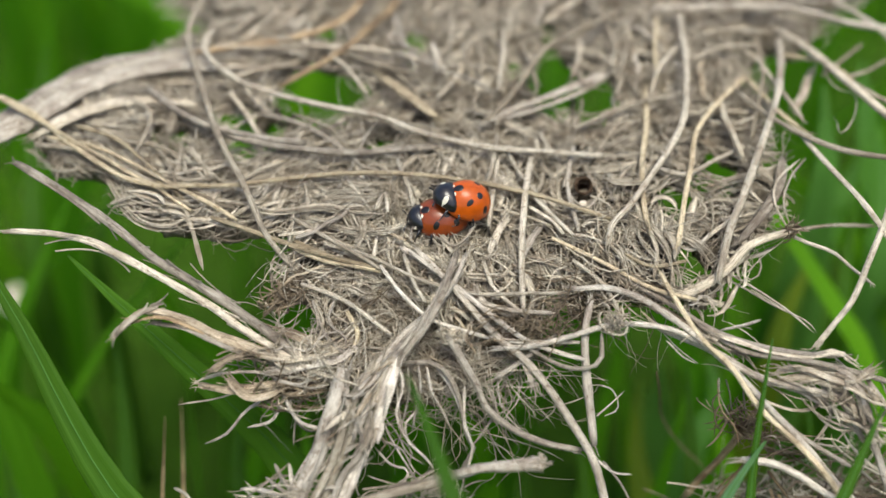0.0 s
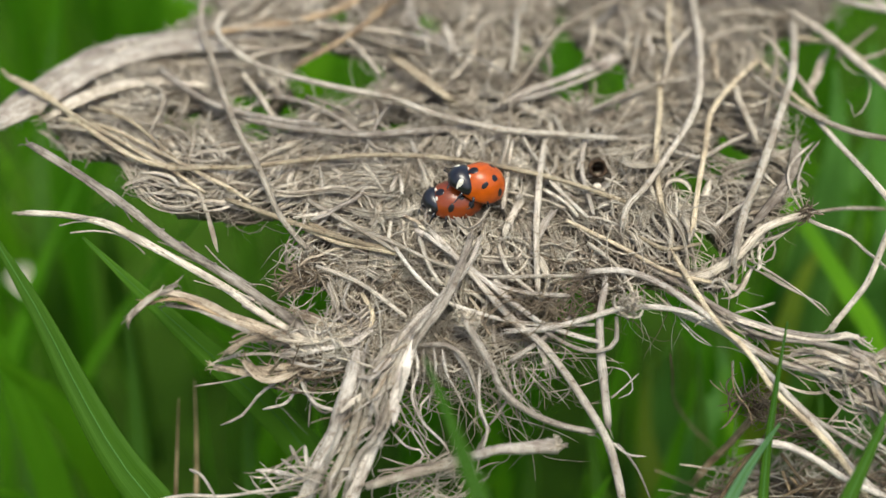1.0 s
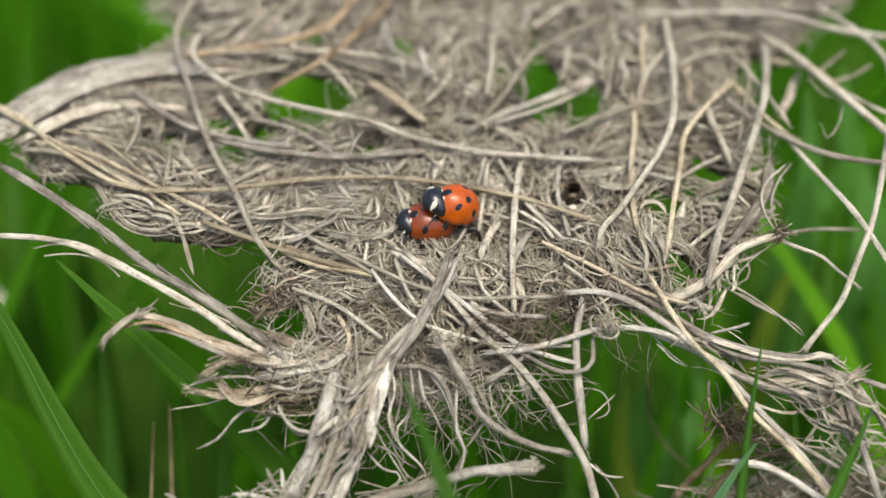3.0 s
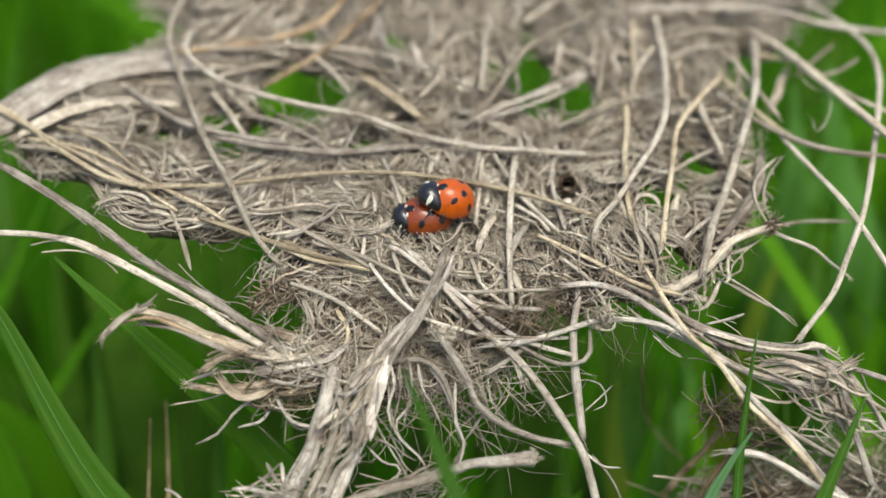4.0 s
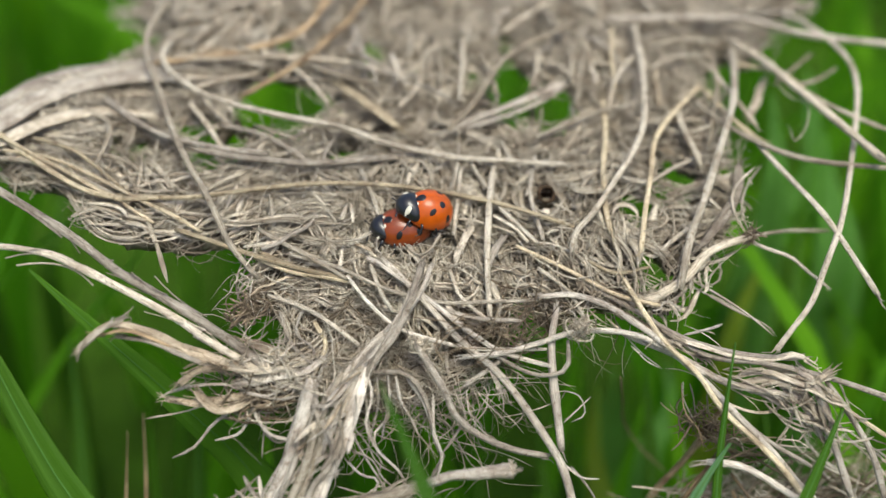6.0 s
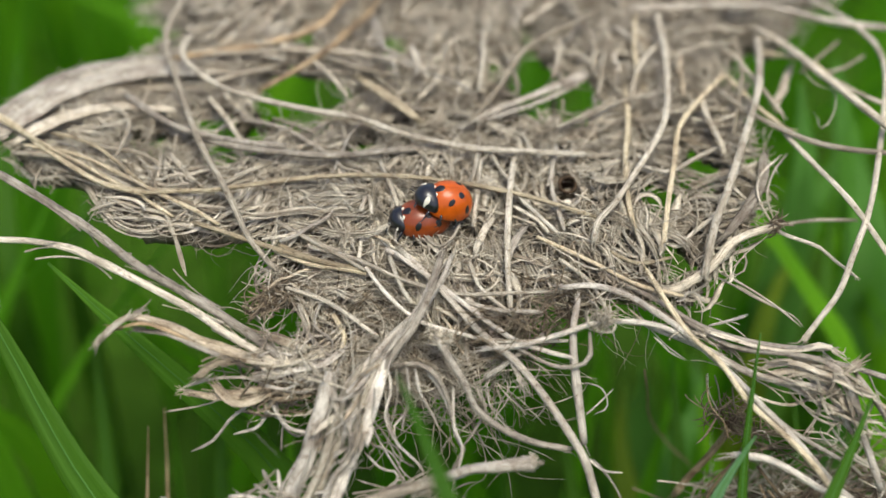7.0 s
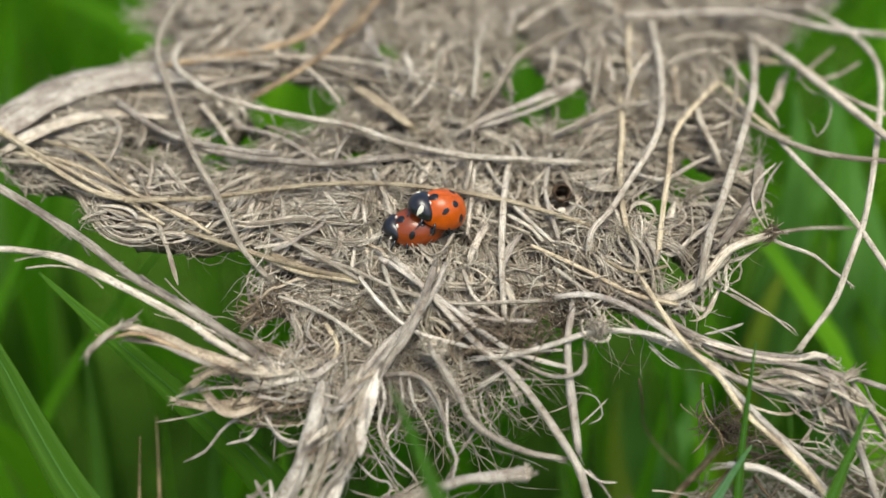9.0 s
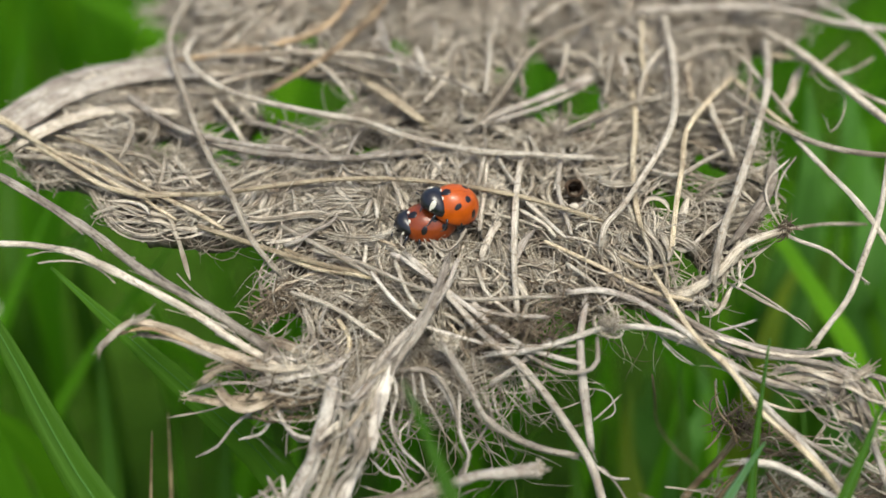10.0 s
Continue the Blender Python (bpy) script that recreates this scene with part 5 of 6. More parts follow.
def ladybird(shell, label, dims, spots, mark, shield_size):
    """A seven-spot ladybird, head towards +x, feet at z = 0; millimetres within. dims: half length, half width and height of its wing cases; shield_size: those of its pronotum."""
    bug = new("ladybird")
    mm = MM
    (lx, ly, h), cx, base = dims, -0.9, 0.6

    def dome(x, y, lift=0.0):
        r2 = ((x - cx) / lx) ** 2 + (y / ly) ** 2
        return base + h * max(0.0, 1 - r2**1.15) ** 0.5 + lift

    def wing(side):
        bm = bmesh.new()
        rings, segs, rows = 16, 28, []
        for i in range(rings + 1):
            r = math.sin(i / rings * math.pi / 2)
            row = []
            for k in range(segs + 1):
                a = math.pi * k / segs
                x, y = cx + lx * r * math.cos(a), side * (0.012 + ly * r * math.sin(a))
                if x > 1.35:
                    x = 1.35 + (x - 1.35) * 0.45
                z = dome(cx + lx * r * math.cos(a), ly * r * math.sin(a))
                row.append(bm.verts.new((x * mm, y * mm, z * mm)))
            rows.append(row)
        under = [bm.verts.new((v.co.x * 0.97, v.co.y * 0.97, v.co.z - 0.12 * mm)) for v in rows[-1]]
        rows.append(under)
        for ra, rb in zip(rows, rows[1:]):
            for k in range(segs):
                f = bm.faces.new((ra[k], ra[k + 1], rb[k + 1], rb[k]))
                f.smooth = True
        bmesh.ops.remove_doubles(bm, verts=bm.verts, dist=1e-6)
        bmesh.ops.recalc_face_normals(bm, faces=bm.faces)
        me = bpy.data.meshes.new("wing_case")
        bm.to_mesh(me)
        bm.free()
        return part("wing_case", me, shell, bug)

    def patch(name, fn, px, py, rx, ry, mat, parent, lift=0.03, label="", wob=0.12, spin=0.0):
        bm = bmesh.new()
        rows = []
        for i in range(6):
            row = []
            for k in range(20):
                a = 2 * math.pi * k / 20
                g = i / 5 * (1 + wob * noise.noise((math.cos(a) * 1.5 + px, math.sin(a) * 1.5, py)))
                ex, ey = rx * g * math.cos(a), ry * g * math.sin(a)
                x, y = px + ex * math.cos(spin) - ey * math.sin(spin), py + ex * math.sin(spin) + ey * math.cos(spin)
                row.append(bm.verts.new((x * mm, y * mm, fn(x, y, lift if i < 5 else -0.05) * mm)))
            rows.append(row)
        for ra, rb in zip(rows, rows[1:]):
            for k in range(20):
                f = bm.faces.new((ra[k], ra[(k + 1) % 20], rb[(k + 1) % 20], rb[k]))
                f.smooth = True
        bmesh.ops.remove_doubles(bm, verts=bm.verts, dist=1e-7)
        bmesh.ops.recalc_face_normals(bm, faces=bm.faces)
        me = bpy.data.meshes.new(name)
        bm.to_mesh(me)
        bm.free()
        return part(name, me, mat, parent, label)

    def ball(name, c, r, mat, parent, squash=None, label=""):
        bm = bmesh.new()
        bmesh.ops.create_uvsphere(bm, u_segments=22, v_segments=14, radius=1)
        for v in bm.verts:
            p = v.co.copy()
            if squash:
                p = squash(p)
            v.co = Vector((c[0] + p.x * r[0], c[1] + p.y * r[1], c[2] + p.z * r[2])) * mm
        for f in bm.faces:
            f.smooth = True
        me = bpy.data.meshes.new(name)
        bm.to_mesh(me)
        bm.free()
        return part(name, me, mat, parent, label)

    left, right = wing(1), wing(-1)
    for side, parent in ((1, left), (-1, right)):
        for sx, sy, rx, ry in spots:
            patch("spot", dome, sx, side * sy, rx, ry, SPOT, parent, spin=side * 0.4)
        patch("cream_mark", dome, 1.3, side * 0.62, 0.16, 0.26, WHITE, parent, 0.035)
    patch("spot", dome, 0.85, 0, 0.55, 0.52, SPOT, left, 0.04)

    def shield(p):
        p.z = p.z * (1.0 if p.z > 0 else 0.4)
        if p.x < 0:
            p.y *= 1.12
        p.x -= 0.22 * p.y * p.y
        return p

    sl, sw, sh = shield_size
    pronotum = ball("pronotum", (1.75, 0, 1.25), (sl, sw, sh), BLACK, bug, shield)

    def shield_top(x, y, lift=0.0):
        qx = (x - 1.75) / sl + 0.22 * (y / sw) ** 2
        qy = y / (sw * (1.12 if qx < 0 else 1.0))
        return 1.25 + sh * max(0.0, 1 - qx * qx - qy * qy) ** 0.5 + lift

    for side in (1, -1):
        patch("cream_patch", shield_top, mark[0], side * mark[1], mark[2], mark[3], WHITE, pronotum, 0.045)
    head = ball("head", (2.55, 0, 0.8), (0.55, 0.78, 0.5), BLACK, bug)
    for side in (1, -1):
        ball("eye", (2.7, side * 0.62, 0.92), (0.22, 0.18, 0.22), SPOT, head)
        ball("cream_mark", (2.9, side * 0.36, 1.1), (0.08, 0.07, 0.06), WHITE, head)
        q, ln = spline([(2.75, side * 0.45, 1.0), (3.15, side * 0.85, 1.15), (3.4, side * 1.25, 1.0), (3.45, side * 1.45, 0.85)], 10)
        v, f, u = tube(q * mm, np.array([0.07, .06, .055, .055, .055, .06, .07, .09, .1, .05]) * mm, 6, 1, 0, ln)
        part("antenna", mesh("antenna", v, f, u), BLACK, bug)
        for x0, x1, out in ((1.35, 2.2, 2.6), (0.3, 0.4, 3.1), (-0.9, -1.7, 3.0)):
            q, ln = spline([(x0, side * 1.0, 0.75), ((x0 + x1) / 2, side * (out - 0.75), 0.95), (x1, side * (out - 0.25), 0.35), (x1 + 0.25, side * out, 0.04), (x1 + 0.6, side * (out + 0.15), 0.03)], 16)
            v, f, u = tube(q * mm, np.interp(np.linspace(0, 1, 16), [0, .35, .6, .8, 1], [.2, .17, .1, .065, .045]) * mm, 7, 1, 0, ln)
            part("leg", mesh("leg", v, f, u), BLACK, bug)
    ball("abdomen", (-0.8, 0, 0.78), (2.5, 2.2, 0.5), BLACK, bug)
    return tagged(bug, label, "ladybird", "ladybirds on the dry grass clump")


female = ladybird(RED, "dark red seven-spot ladybird standing on the dry root mat", (3.35, 2.5, 2.45),
                  ((-0.25, 1.9, 0.46, 0.34), (-1.55, 0.9, 0.46, 0.4), (-2.6, 1.6, 0.42, 0.32)), (2.15, 1.45, 0.14, 0.1), (1.2, 1.6, 1.2))
male = ladybird(ORANGE, "bright orange seven-spot ladybird riding on another ladybird's back", (3.0, 2.5, 2.95),
                ((-0.4, 1.72, 0.45, 0.3), (-1.5, 0.92, 0.46, 0.42), (-2.65, 1.75, 0.44, 0.3)), (2.28, 1.25, 0.3, 0.32), (1.55, 1.9, 1.5))

PLANE = pose(0, 0, 0.09, 10, 0, 0)


def on_mat(u, v, w, rx, ry, rz):
    return PLANE @ pose(u * MM, v * MM, w * MM, rx, ry, rz)


# ---- green grass ----
def blade_geo(pts, width, tip=0.0, fold=0.18, count=16, root=None):
    """A grass blade through points from root to tip (metres): V-folded, tapering to a point."""
    p, ln = spline(pts, count)
    tan = np.gradient(p, axis=0)
    tan /= np.linalg.norm(tan, axis=1, keepdims=True)
    face = np.array(root if root is not None else (0.0, -0.8, 0.6))
    side = np.cross(tan, face)
    side /= np.linalg.norm(side, axis=1, keepdims=True) + 1e-9
    up = np.cross(side, tan)
    t = np.linspace(0, 1, count)
    w = width / 2 * np.minimum(1, 0.7 + t * 0.6) * np.clip((1.0 - t) * 1.9 + tip, 0.02, 1) ** 0.8
    cols = []
    for c, lift in ((-1, 1.0), (-0.5, 0.35), (0, 0.0), (0.5, 0.35), (1, 1.0)):
        cols.append(p + side * (w * c)[:, None] + up * (w * fold * lift)[:, None])
    v = np.stack(cols, 1).reshape(-1, 3)
    i, j = np.meshgrid(np.arange(count - 1), np.arange(4), indexing="ij")
    f = np.stack([i * 5 + j, i * 5 + j + 1, (i + 1) * 5 + j + 1, (i + 1) * 5 + j], -1).reshape(-1, 4)
    uv = np.stack([np.stack([j / 4, i / count * ln * 100], -1), np.stack([(j + 1) / 4, i / count * ln * 100], -1),
                   np.stack([(j + 1) / 4, (i + 1) / count * ln * 100], -1), np.stack([j / 4, (i + 1) / count * ln * 100], -1)], 2).reshape(-1, 4, 2)
    return v, f, uv


def grass_blade(pts, width, mat=None, label="fresh green grass blade rising from the meadow", fold=0.18):
    pts = [np.array(p) for p in pts]
    first = pts[0]
    if first[2] > 0.012:
        low = np.array([first[0] + 0.25 * (first[0] - pts[1][0]), first[1] + 0.2 * (first[1] - pts[1][1]), 0.0])
        pts = [low, (low + first) / 2 + (0, 0, 0.004)] + pts
    v, f, uv = blade_geo(pts, width, fold=fold, count=26)
    ob = part("grass_blade", mesh("grass_blade", v, f, uv), mat or LEAF)
    mod = ob.modifiers.new("thick", "SOLIDIFY")
    mod.thickness = 0.00018
    if width > 0.002:
        mid, ln = spline(pts, 26)
        v, f, u = tube(mid, np.linspace(0.00028, 0.00006, 26), 6, 0.6, 0, ln * 100)
        part("midrib", mesh("midrib", v, f, u), RIB, ob, "paler green midrib")
    return tagged(ob, label, "grass blade", "grass blades round the dry clump")


grass_blade([(-0.0302, -0.0206, 0.0639), (-0.0366, -0.0151, 0.0720), (-0.0413, -0.0095, 0.0771), (-0.0459, -0.0034, 0.0828), (-0.0499, 0.0013, 0.0869), (-0.0540, 0.0064, 0.0899)], 0.0062)
grass_blade([(-0.0130, -0.0093, 0.0555), (-0.0181, -0.0061, 0.0656), (-0.0237, -0.0049, 0.0733), (-0.0297, -0.0032, 0.0800), (-0.0357, -0.0009, 0.0858), (-0.0409, 0.0016, 0.0904)], 0.0062, LIT_LEAF)
grass_blade([(0.0344, -0.0239, 0.0693), (0.0348, -0.0203, 0.0735), (0.0353, -0.0172, 0.0773), (0.0363, -0.0129, 0.0825), (0.0374, -0.0089, 0.0872)], 0.0024)
grass_blade([(0.0291, -0.0249, 0.0697), (0.0308, -0.0221, 0.0729), (0.0332, -0.0194, 0.0762), (0.0366, -0.0160, 0.0787)], 0.0046, LEAF_BLUE, "blue-green grass blade beside the dry clump")
grass_blade([(0.0402, -0.0275, 0.0712), (0.0425, -0.0240, 0.0753), (0.0453, -0.0199, 0.0787), (0.0486, -0.0150, 0.0830)], 0.0048)
grass_blade([(0.0055, -0.0375, 0.0842), (0.0034, -0.0342, 0.0882), (0.0016, -0.0295, 0.0906), (-0.0005, -0.0233, 0.0918), (-0.0019, -0.0191, 0.0922)], 0.0050)
grass_blade([(-0.0622, 0.0087, 0.0257), (-0.0639, 0.0192, 0.0382), (-0.0709, 0.0316, 0.0452)], 0.005)
grass_blade([(-0.0329, -0.0151, 0.0518), (-0.0329, -0.0083, 0.0598), (-0.0326, -0.0019, 0.0676)], 0.0009, MAT["brown"], "thin brown withered grass stem among green blades")
grass_blade([(-0.0308, -0.0133, 0.0493), (-0.0310, -0.0041, 0.0602), (-0.0313, 0.0017, 0.0671)], 0.0009, MAT["brown"], "thin brown withered grass stem among green blades")

for low, mid, tip, width in (
    ((0.0356, -0.0023, 0.0391), (0.0355, 0.0061, 0.0506), (0.0348, 0.0143, 0.0620), 0.0042),
    ((0.0227, 0.0002, 0.0358), (0.0213, 0.0067, 0.0451), (0.0202, 0.0126, 0.0537), 0.0040),
    ((-0.0263, 0.0002, 0.0358), (-0.0273, 0.0087, 0.0475), (-0.0257, 0.0152, 0.0568), 0.0044),
    ((-0.0437, 0.0038, 0.0308), (-0.0447, 0.0159, 0.0467), (-0.0459, 0.0247, 0.0587), 0.0046),
    ((0.0598, 0.0265, 0.0547), (0.0610, 0.0328, 0.0637), (0.0621, 0.0394, 0.0732), 0.0045),
    ((-0.0617, 0.0395, 0.0546), (-0.0628, 0.0509, 0.0682), (-0.0611, 0.0651, 0.0820), 0.0050),
    ((-0.0538, 0.0457, 0.0542), (-0.0515, 0.0526, 0.0625), (-0.0531, 0.0593, 0.0689), 0.0044),
    ((0.0487, -0.0072, 0.0457), (0.0498, 0.0005, 0.0548), (0.0495, 0.0057, 0.0610), 0.0036),
):
    grass_blade([low, mid, tip], width, label="green grass blade standing behind the dry clump")
YELLOW = leaf_material("fading_and_lit_leaf", (0.13, 0.22, 0.015), (0.20, 0.30, 0.02), (0.28, 0.37, 0.05))
PALE_LEAF = leaf_material("pale_leaf", (0.075, 0.235, 0.035), (0.12, 0.31, 0.055), (0.18, 0.38, 0.10))
grass_blade([(0.0571, 0.0389, 0.0726), (0.0569, 0.0415, 0.0788), (0.0561, 0.0450, 0.0861)], 0.010, PALE_LEAF, "broad pale green leaf behind the dry clump")
# Three more pale leaves, added to lighten the blurred background.
grass_blade([(0.0718, 0.0428, 0.0554), (0.0677, 0.0492, 0.0693), (0.0650, 0.0558, 0.0834)], 0.011, PALE_LEAF, "broad pale green leaf behind the dry clump")
grass_blade([(0.0579, 0.0390, 0.0540), (0.0625, 0.0453, 0.0646), (0.0687, 0.0509, 0.0744)], 0.008, PALE_LEAF, "broad pale green leaf behind the dry clump")
grass_blade([(0.0385, 0.0171, 0.0404), (0.0419, 0.0209, 0.0450), (0.0415, 0.0258, 0.0508)], 0.007, PALE_LEAF, "broad pale green leaf behind the dry clump")
grass_blade([(0.0526, 0.0305, 0.0438), (0.0546, 0.0346, 0.0519), (0.0592, 0.0398, 0.0612)], 0.006, YELLOW, "yellowing grass blade behind the dry clump")
grass_blade([(0.0323, 0.0114, 0.0289), (0.0306, 0.0192, 0.0382), (0.0313, 0.0251, 0.0468)], 0.005, YELLOW, "yellowing grass blade behind the dry clump")
# Bright leaf colours on three of the next five offset the clump's shade.
grass_blade([(0.0385, 0.022, 0.0147), (0.0367, 0.026, 0.0298), (0.035, 0.03, 0.045)], 0.0060, PALE_LEAF, "green grass blade standing behind the dry clump")
grass_blade([(0.0493, 0.03, 0.0042), (0.047, 0.034, 0.0163), (0.0441, 0.038, 0.0305)], 0.0053, YELLOW, "yellowish grass blade, coloured brighter, behind the dry clump")
grass_blade([(0.0234, 0.018, 0.0202), (0.0251, 0.022, 0.0279), (0.0262, 0.026, 0.036)], 0.0046, LEAF, "green grass blade standing behind the dry clump")
grass_blade([(0.0367, 0.036, -0.0029), (0.0367, 0.04, 0.0128), (0.0374, 0.044, 0.0259)], 0.0057, PALE_LEAF, "green grass blade standing behind the dry clump")
grass_blade([(0.0129, 0.012, 0.0281), (0.0134, 0.016, 0.0339), (0.0129, 0.02, 0.0409)], 0.0046, LEAF, "green grass blade standing behind the dry clump")


def daisy(at, size):
    """A small white meadow flower on its stalk."""
    flower = new("daisy")
    flower.matrix_world = pose(*at, 50, 0, 0)
    for k in range(14):
        a = 6.283 * k / 14
        v, f, uv = blade_geo([(0.15 * size * math.cos(a), 0.15 * size * math.sin(a), 0), (0.6 * size * math.cos(a), 0.6 * size * math.sin(a), 0.08 * size), (size * math.cos(a), size * math.sin(a), 0.05 * size)], size * 0.36, tip=0.5, count=7, root=(0, 0, 1))
        part("petal", mesh("petal", v, f, uv), WHITE, flower)
    bm = bmesh.new()
    bmesh.ops.create_uvsphere(bm, u_segments=14, v_segments=8, radius=size * 0.28)
    for v in bm.verts:
        v.co.z *= 0.5
        v.co += v.normal * 0.03 * size * noise.noise(v.co * 4000)
    me = bpy.data.meshes.new("disc")
    bm.to_mesh(me)
    bm.free()
    part("disc", me, MAT["gold"], flower)
    q, ln = spline([(0, 0, 0), (0, -0.004, -0.01), (0, -at[2] * 0.77, -at[2] * 0.64)], 12)
    v, f, u = tube(q, np.full(12, 0.0006), 6, 1, 0, ln)
    part("stalk", mesh("stalk", v, f, u), LEAF, flower)
    return tagged(flower, "small white daisy half hidden in the grass", "flower")


daisy((-0.0810, 0.0712, 0.0224), 0.0026)


def meadow():
    """The blades of the meadow all round, one mesh."""
    pieces = []
    while len(pieces) < 4200:
        x, y = rng.uniform(-0.42, 0.42), rng.uniform(-0.16, 0.75)
        if y < -0.03 and abs(x) < 0.06 and rng.uniform() < 0.9 or y > 0.1 and rng.uniform() < 0.35 or abs(x) < 0.09 and 0 < y < 0.11 and rng.uniform() < 0.4:
            continue
        ht = rng.uniform(0.045, 0.10) if math.hypot(x, y - 0.01) > 0.075 else rng.uniform(0.05, 0.082) if y > 0.0 else rng.uniform(0.03, 0.06)
        if y > 0.14:
            ht *= 1.1
        lean = rng.normal(0, 0.2, 2) * ht
        p0 = np.array([x, y, 0.0])
        p1 = p0 + (lean[0] * 0.35, lean[1] * 0.35, ht * 0.6)
        p2 = p0 + (lean[0] * 1.2, lean[1] * 1.2, ht)
        a = rng.uniform(0, 6.28)
        pieces.append(blade_geo([p0, p1, p2], rng.uniform(0.0026, 0.0065), fold=0.15, count=8, root=(math.cos(a), math.sin(a), 0.15)))
    v, f, u = joined(pieces)
    ob = part("meadow_grass", mesh("meadow_grass", v, f, u), MEADOW)
    return tagged(ob, "dense green meadow grass blades around the clump", "grass", kind="stuff")


meadow()


def litter():
    """A smaller brown wad of dead roots lower in the grass."""
    wad = new("dead_root_wad")
    wad.matrix_world = PLANE
    tagged(wad, "small dark brown wad of dead roots sunk in the grass", "dead roots")
    pieces = []
    for k in range(460):
        t = rng.uniform(0, 1)
        c = np.array((32.8, -18.4, -26.2)) * (1 - t) + np.array((57.9, -15.1, -24.0)) * t + rng.normal(0, 1, 3) * (2.0, 2.2, 1.6)
        a, ln, turn = rng.normal(0.2, 0.6), rng.uniform(5, 16), rng.normal(0, 0.35)
        s = np.linspace(-1, 1, 9)
        d = np.stack([np.cos(a + turn * s), np.sin(a + turn * s), rng.normal(0, 0.25) + 0 * s], 1) * ln / 9
        r = rng.uniform(0.06, 0.2)
        pieces.append(tube((np.cumsum(d, axis=0) - d.sum(0) / 2 + c) * MM, np.linspace(r, r * 0.5, 9) * MM, 4, 1, 0, ln))
    cut = len(pieces) // 2
    for some, mat in ((pieces[:cut], DEAD), (pieces[cut:], FIBRE)):
        v, f, u = joined(some)
        tagged(part("root_fibre", mesh("root_fibre", v, f, u), mat, wad), kind="stuff")
    foot = [(41.3, -18.5, -19.3), (43.5, -18.0, -27.0), ((45.2, -17.4, -32.5)[0], (45.2, -17.4, -32.5)[1] + 4, -89)]
    for k in range(5):
        p, ln = spline([np.array(q) + rng.normal(0, 1.5, 3) for q in foot], 14)
        v, f, u = tube(p * MM, np.full(14, 0.22) * MM, 7, 0.8, 0, ln)
        part("stalk", mesh("stalk", v, f, u), MAT["brown"], wad)


litter()


tuft((38.0, -10.0, -7.1), (48.9, -14.7, -10.8), 7, 0.8, (8, 17), 0.2, FIBRE, 0.2)
tuft((45.2, -12.1, -9.0), (57.1, -20.5, -15.7), 9, 1.5, (8, 18), 0.24, FIBRE, 0.25)
tuft((40.2, -10.3, -7.3), (54.0, -14.2, -10.4), 10, 1.2, (4, 11), 0.1, FIBRE, 0.7)
tuft((29.6, -5.9, -4.7), (40.1, -10.8, -7.7), 16, 0.8, (4, 12), 0.12, FIBRE, 0.35)
tuft((-24.3, -10.0, -7.7), (-11.6, -10.3, -7.3), 24, 1.2, (4, 9), 0.10, FIBRE, 0.7)
tuft((-19.3, -7.0, -5.3), (-10.4, -9.2, -6.6), 36, 1.3, (5, 12), 0.11, FIBRE, 0.6)
tuft((-11.6, -11.6, -8.7), (16.2, -10.6, -8.0), 40, 1.5, (6, 15), 0.07, FIBRE, 0.9)
tuft((-5.3, -22.0, -15.6), (2.2, -21.2, -13.1), 60, 1.2, (4, 10), 0.09, FIBRE, 0.8)
tuft((33.5, -11.6, -12.2), (38.0, -14.4, -13.6), 60, 0.7, (3, 8), 0.1, DEAD, 0.9)
tuft((36.0, -14.0, -13.0), (42.5, -16.2, -13.0), 26, 0.6, (4, 9), 0.12, DEAD, 0.5)
tuft((43.0, -10.5, -6.5), (50.0, -15.5, -9.5), 24, 1.0, (3, 8), 0.18, FIBRE, 0.9)
tuft((-19.6, -21.3, -14.2), (-13.9, -21.5, -13.8), 26, 1.0, (4, 9), 0.13, FIBRE, 0.7)
tuft((19.6, -6.5, -2.5), (21.5, -6.1, -2.2), 100, 0.5, (1, 3.2), 0.09, FIBRE, 1.4)
tuft((1.4, -7.0, -2.7), (3.8, -7.9, -3.1), 60, 0.28, (0.8, 2.2), 0.17, FIBRE, 1.4)
tuft((-17.8, -2.8, -3.0), (-15.9, -1.8, -2.5), 70, 0.5, (2, 6), 0.12, DEAD, 1.0)
# Dark roots added to darken the gap under the sheath.
tuft((-17.6, -11.0, -8.0), (-12.9, -11.2, -8.1), 70, 0.6, (3, 8), 0.14, DEAD, 0.7)
tuft((6.1, -6.1, -4.5), (16.2, -5.3, -4.0), 150, 1.3, (3, 9), 0.08, DEAD, 1.0)
tuft((40.6, 4.2, 1.0), (42.2, 4.6, 1.1), 40, 0.35, (1.2, 3.5), 0.09, DEAD, 1.3)


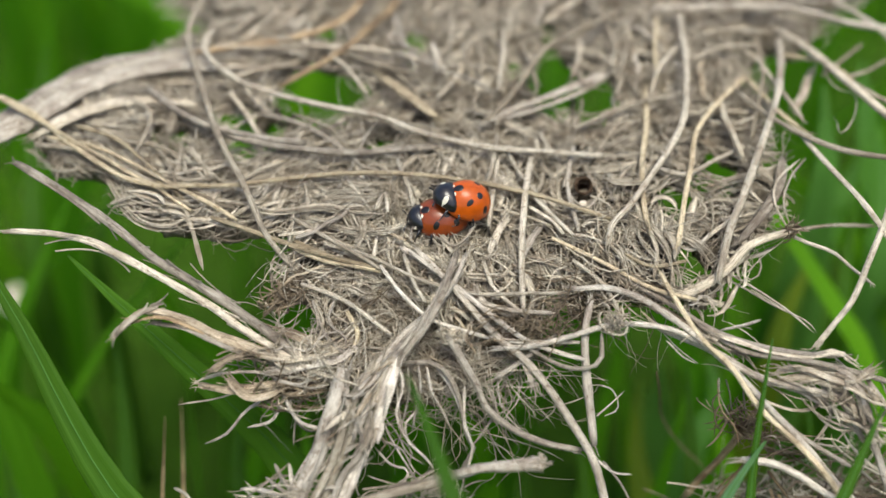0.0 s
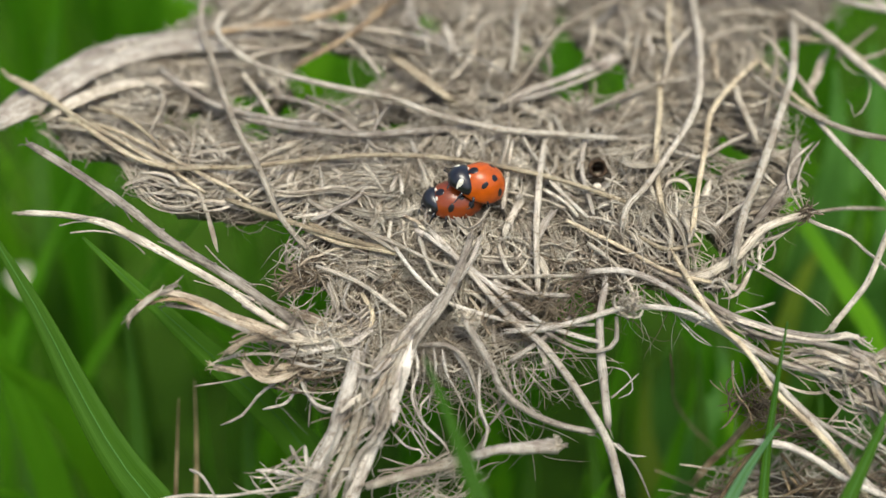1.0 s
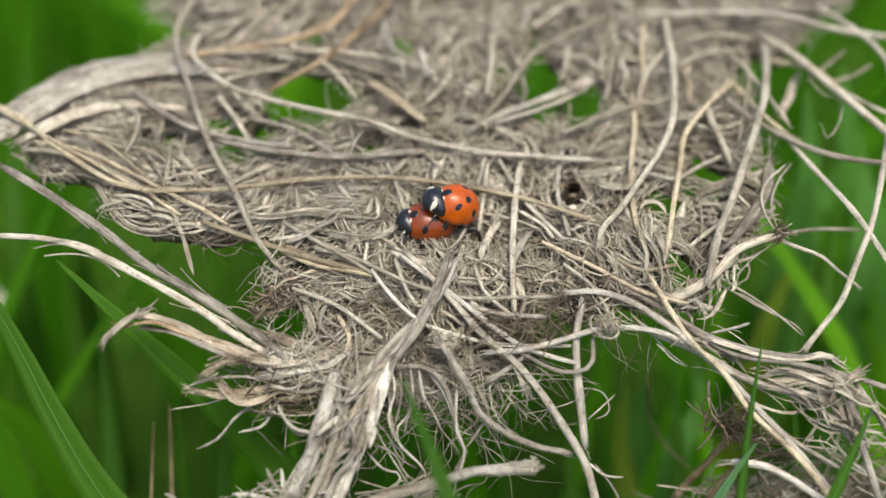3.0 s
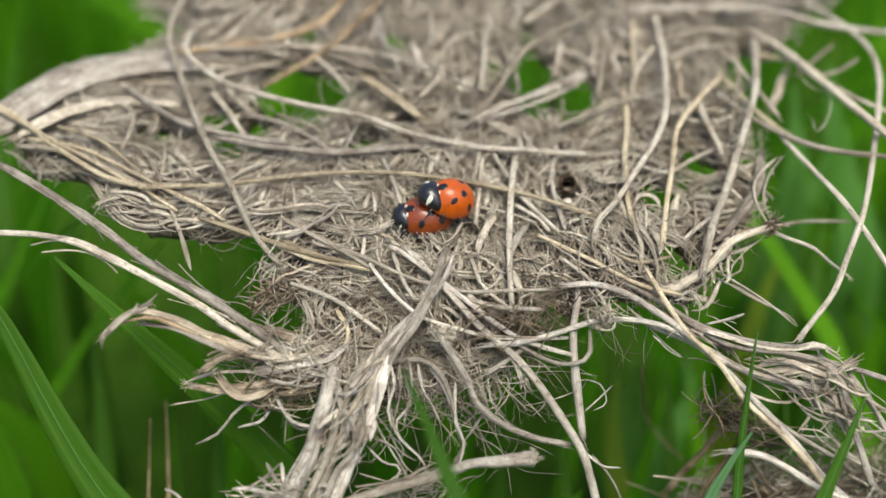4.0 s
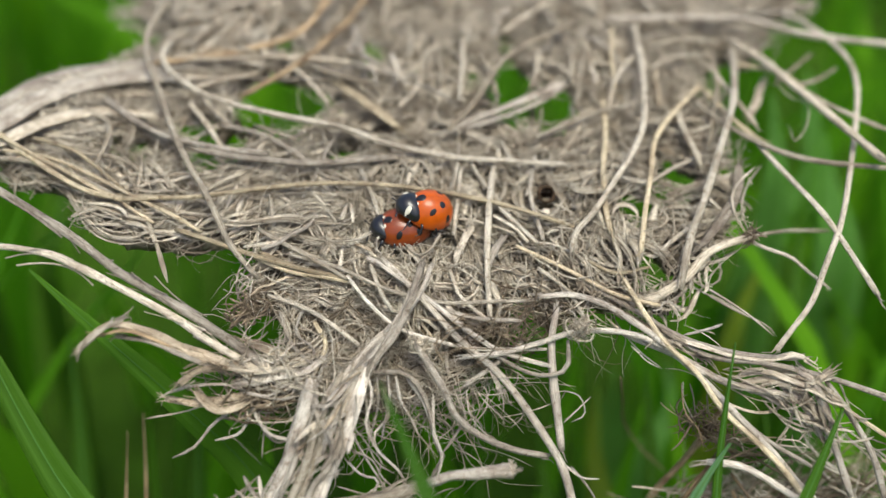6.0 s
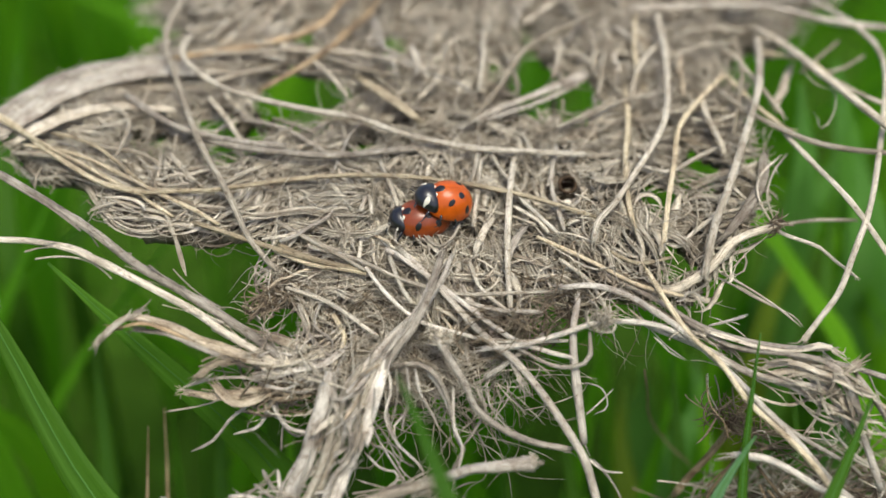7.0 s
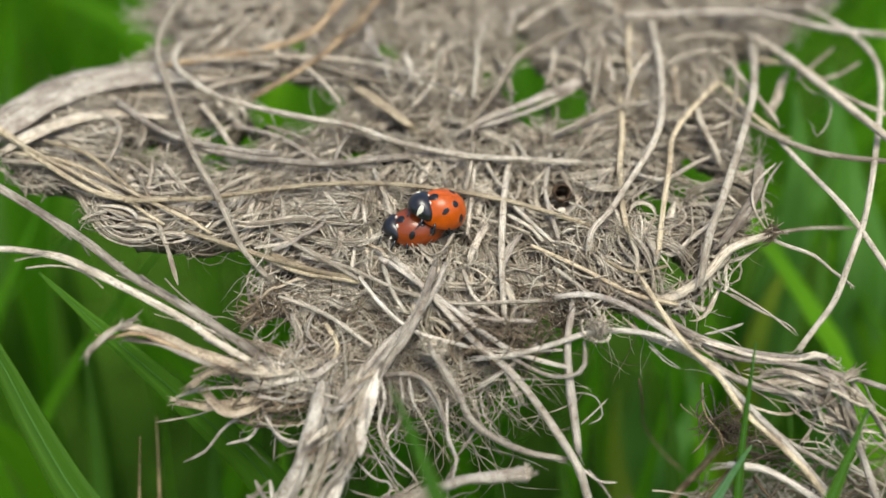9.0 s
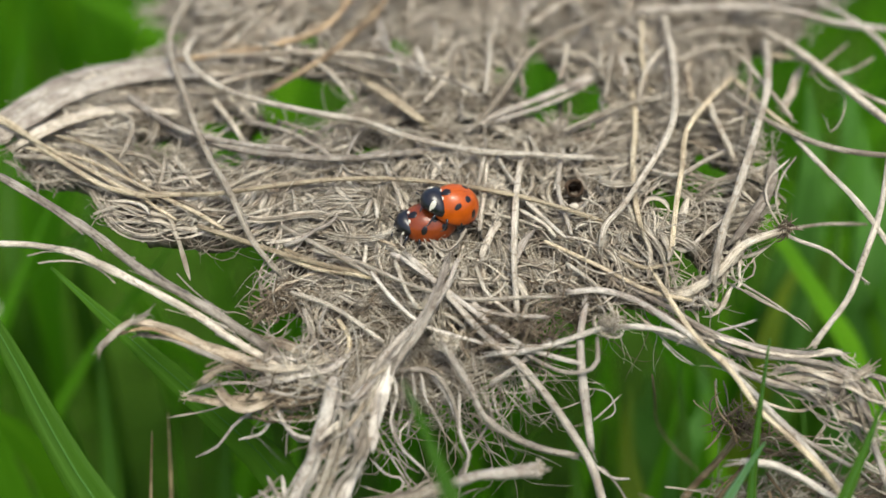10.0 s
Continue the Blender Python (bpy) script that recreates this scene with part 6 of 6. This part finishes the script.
def wavy_roots(name, count, box, lengths, radius, lift, mat, label, drop=0.0):
    """Long thin roots that wander over the mat's front or hang from it, one mesh."""
    pieces = []
    while len(pieces) < count:
        u, v = rng.uniform(box[0], box[1]), rng.uniform(box[2], box[3])
        if cover(u, v) < 0.02:
            continue
        n = int(rng.uniform(*lengths) / 0.7)
        ang, bend, bow = rng.uniform(0, 6.28), 0.0, rng.normal(0, 0.06)
        xy, h = [(u, v)], [rng.uniform(*lift)]
        for _ in range(n):
            bend = 0.75 * bend + rng.normal(0, 0.16)
            ang += bend + bow
            xy.append((xy[-1][0] + 0.7 * math.cos(ang), xy[-1][1] + 0.55 * math.sin(ang)))
            out = max(0.0, 0.03 - cover(*xy[-1])) * 10
            h.append(h[-1] * 0.93 + rng.normal(0, 0.16) + 0.05 - drop * out)
            if cover(*xy[-1]) < -0.07 * (1 + drop):
                break
        if len(xy) < 6:
            continue
        xy = np.array(xy)
        z = sag(xy[:, 1]) + relief(u, v) - sag(v) + np.array(h)
        r = radius * rng.uniform(0.6, 1.5)
        pieces.append(tube(np.column_stack([xy, z]) * MM, r * (1 - 0.8 * np.linspace(0, 1, len(xy)) ** 1.5) * MM, 5, 1, 0, n * 0.7))
    v, f, u = joined(pieces)
    return tagged(part(name, mesh(name, v, f, u), mat, clump, label), kind="stuff")


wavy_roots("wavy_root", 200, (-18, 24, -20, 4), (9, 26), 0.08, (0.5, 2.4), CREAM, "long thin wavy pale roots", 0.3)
wavy_roots("wavy_root", 55, (-13, 17, -21, -8), (7, 18), 0.075, (0.4, 2.8), FIBRE, "thin wavy roots hanging from the rim", 0.6)
wavy_roots("wavy_root", 320, (-45, 45, 0, 50), (6, 18), 0.065, (0.8, 2.3), FIBRE, "long thin wavy pale roots")
wavy_roots("wavy_root", 230, (-15, 24, -20, 5), (6, 18), 0.09, (0.0, 1.2), DEAD, "brown wavy dead roots", 0.3)
wavy_roots("wavy_root", 90, (-24, -6, -22, -6), (7, 18), 0.1, (0.3, 2.2), FIBRE, "thin wavy roots hanging from the rim", 0.4)
wavy_roots("wavy_root", 160, (-50, 45, 20, 75), (8, 22), 0.12, (0.8, 2.8), FIBRE, "long thin wavy pale roots")
rootlets()
loose_straws()
locks(330, (-62, 60, 2, 75), (5, 15), 0.11, FIBRE, "locks of pale dry grass fibre lying side by side")
locks(60, (-14, 24, -12, 3), (4, 10), 0.10, FIBRE, "locks of pale dry grass fibre lying side by side")
tangle("long_fibre", 1300, (6, 18), 0.06, (0.3, 1.9), FIBRE, "long thin pale root fibres", 0.0, 0.8)
tangle("fibre_tangle", 900, (4, 13), 0.11, (0.1, 1.4), FIBRE, "tangle of pale curling root fibres", 0.0, 1.0)
tangle("leaf_flake", 1700, (2, 8), 0.27, (0.0, 0.9), FIBRE, "small flat flakes of dry leaf", 0.03, 0.65, 0.22)
tangle("leaf_shred", 700, (3, 9), 0.5, (0.1, 1.0), FIBRE, "broad torn shreds of pale dry leaf", 0.06, 0.55, 0.16)
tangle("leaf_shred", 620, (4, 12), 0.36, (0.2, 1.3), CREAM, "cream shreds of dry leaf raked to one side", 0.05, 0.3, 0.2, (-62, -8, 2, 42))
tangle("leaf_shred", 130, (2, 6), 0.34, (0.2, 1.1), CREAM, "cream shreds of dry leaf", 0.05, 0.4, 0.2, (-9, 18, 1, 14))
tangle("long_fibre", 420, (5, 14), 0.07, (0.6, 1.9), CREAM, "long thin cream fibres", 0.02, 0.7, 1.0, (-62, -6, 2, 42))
tangle("fine_fibre_felt", 3400, (2, 8), 0.085, (-0.1, 1.0), FINE, "felt of very fine matted fibres", 0.02, 0.9)


def motions():
    """The pair stands, takes one short step to its front, and stands again; the rider sways a little."""
    step = ((0.0, 0.32, 0.0), (2.1, 0.30, 0.0), (2.5, 0.22, 0.6), (3.0, 0.06, 0.4), (3.4, 0.0, 0.0), (10.0, 0.0, 0.0))
    walk(female, [(t, on_mat(0.2 + du, 6.9, -0.2, -9, 0.7, 184.8 + turn)) for t, du, turn in step])
    sway = ((0.0, 0.32, 1.2), (1.2, 0.30, 0.8), (2.1, 0.30, 0.6), (3.0, 0.08, 0.0), (4.0, -0.04, -0.6), (5.5, 0.04, 0.0), (7.5, 0.0, 0.3), (10.0, 0.02, 0.0))
    walk(male, [(t, on_mat(2.8 + du, 7.4, 2.0, -3.2, -21 - tip, 189.5)) for t, du, tip in sway])


motions()
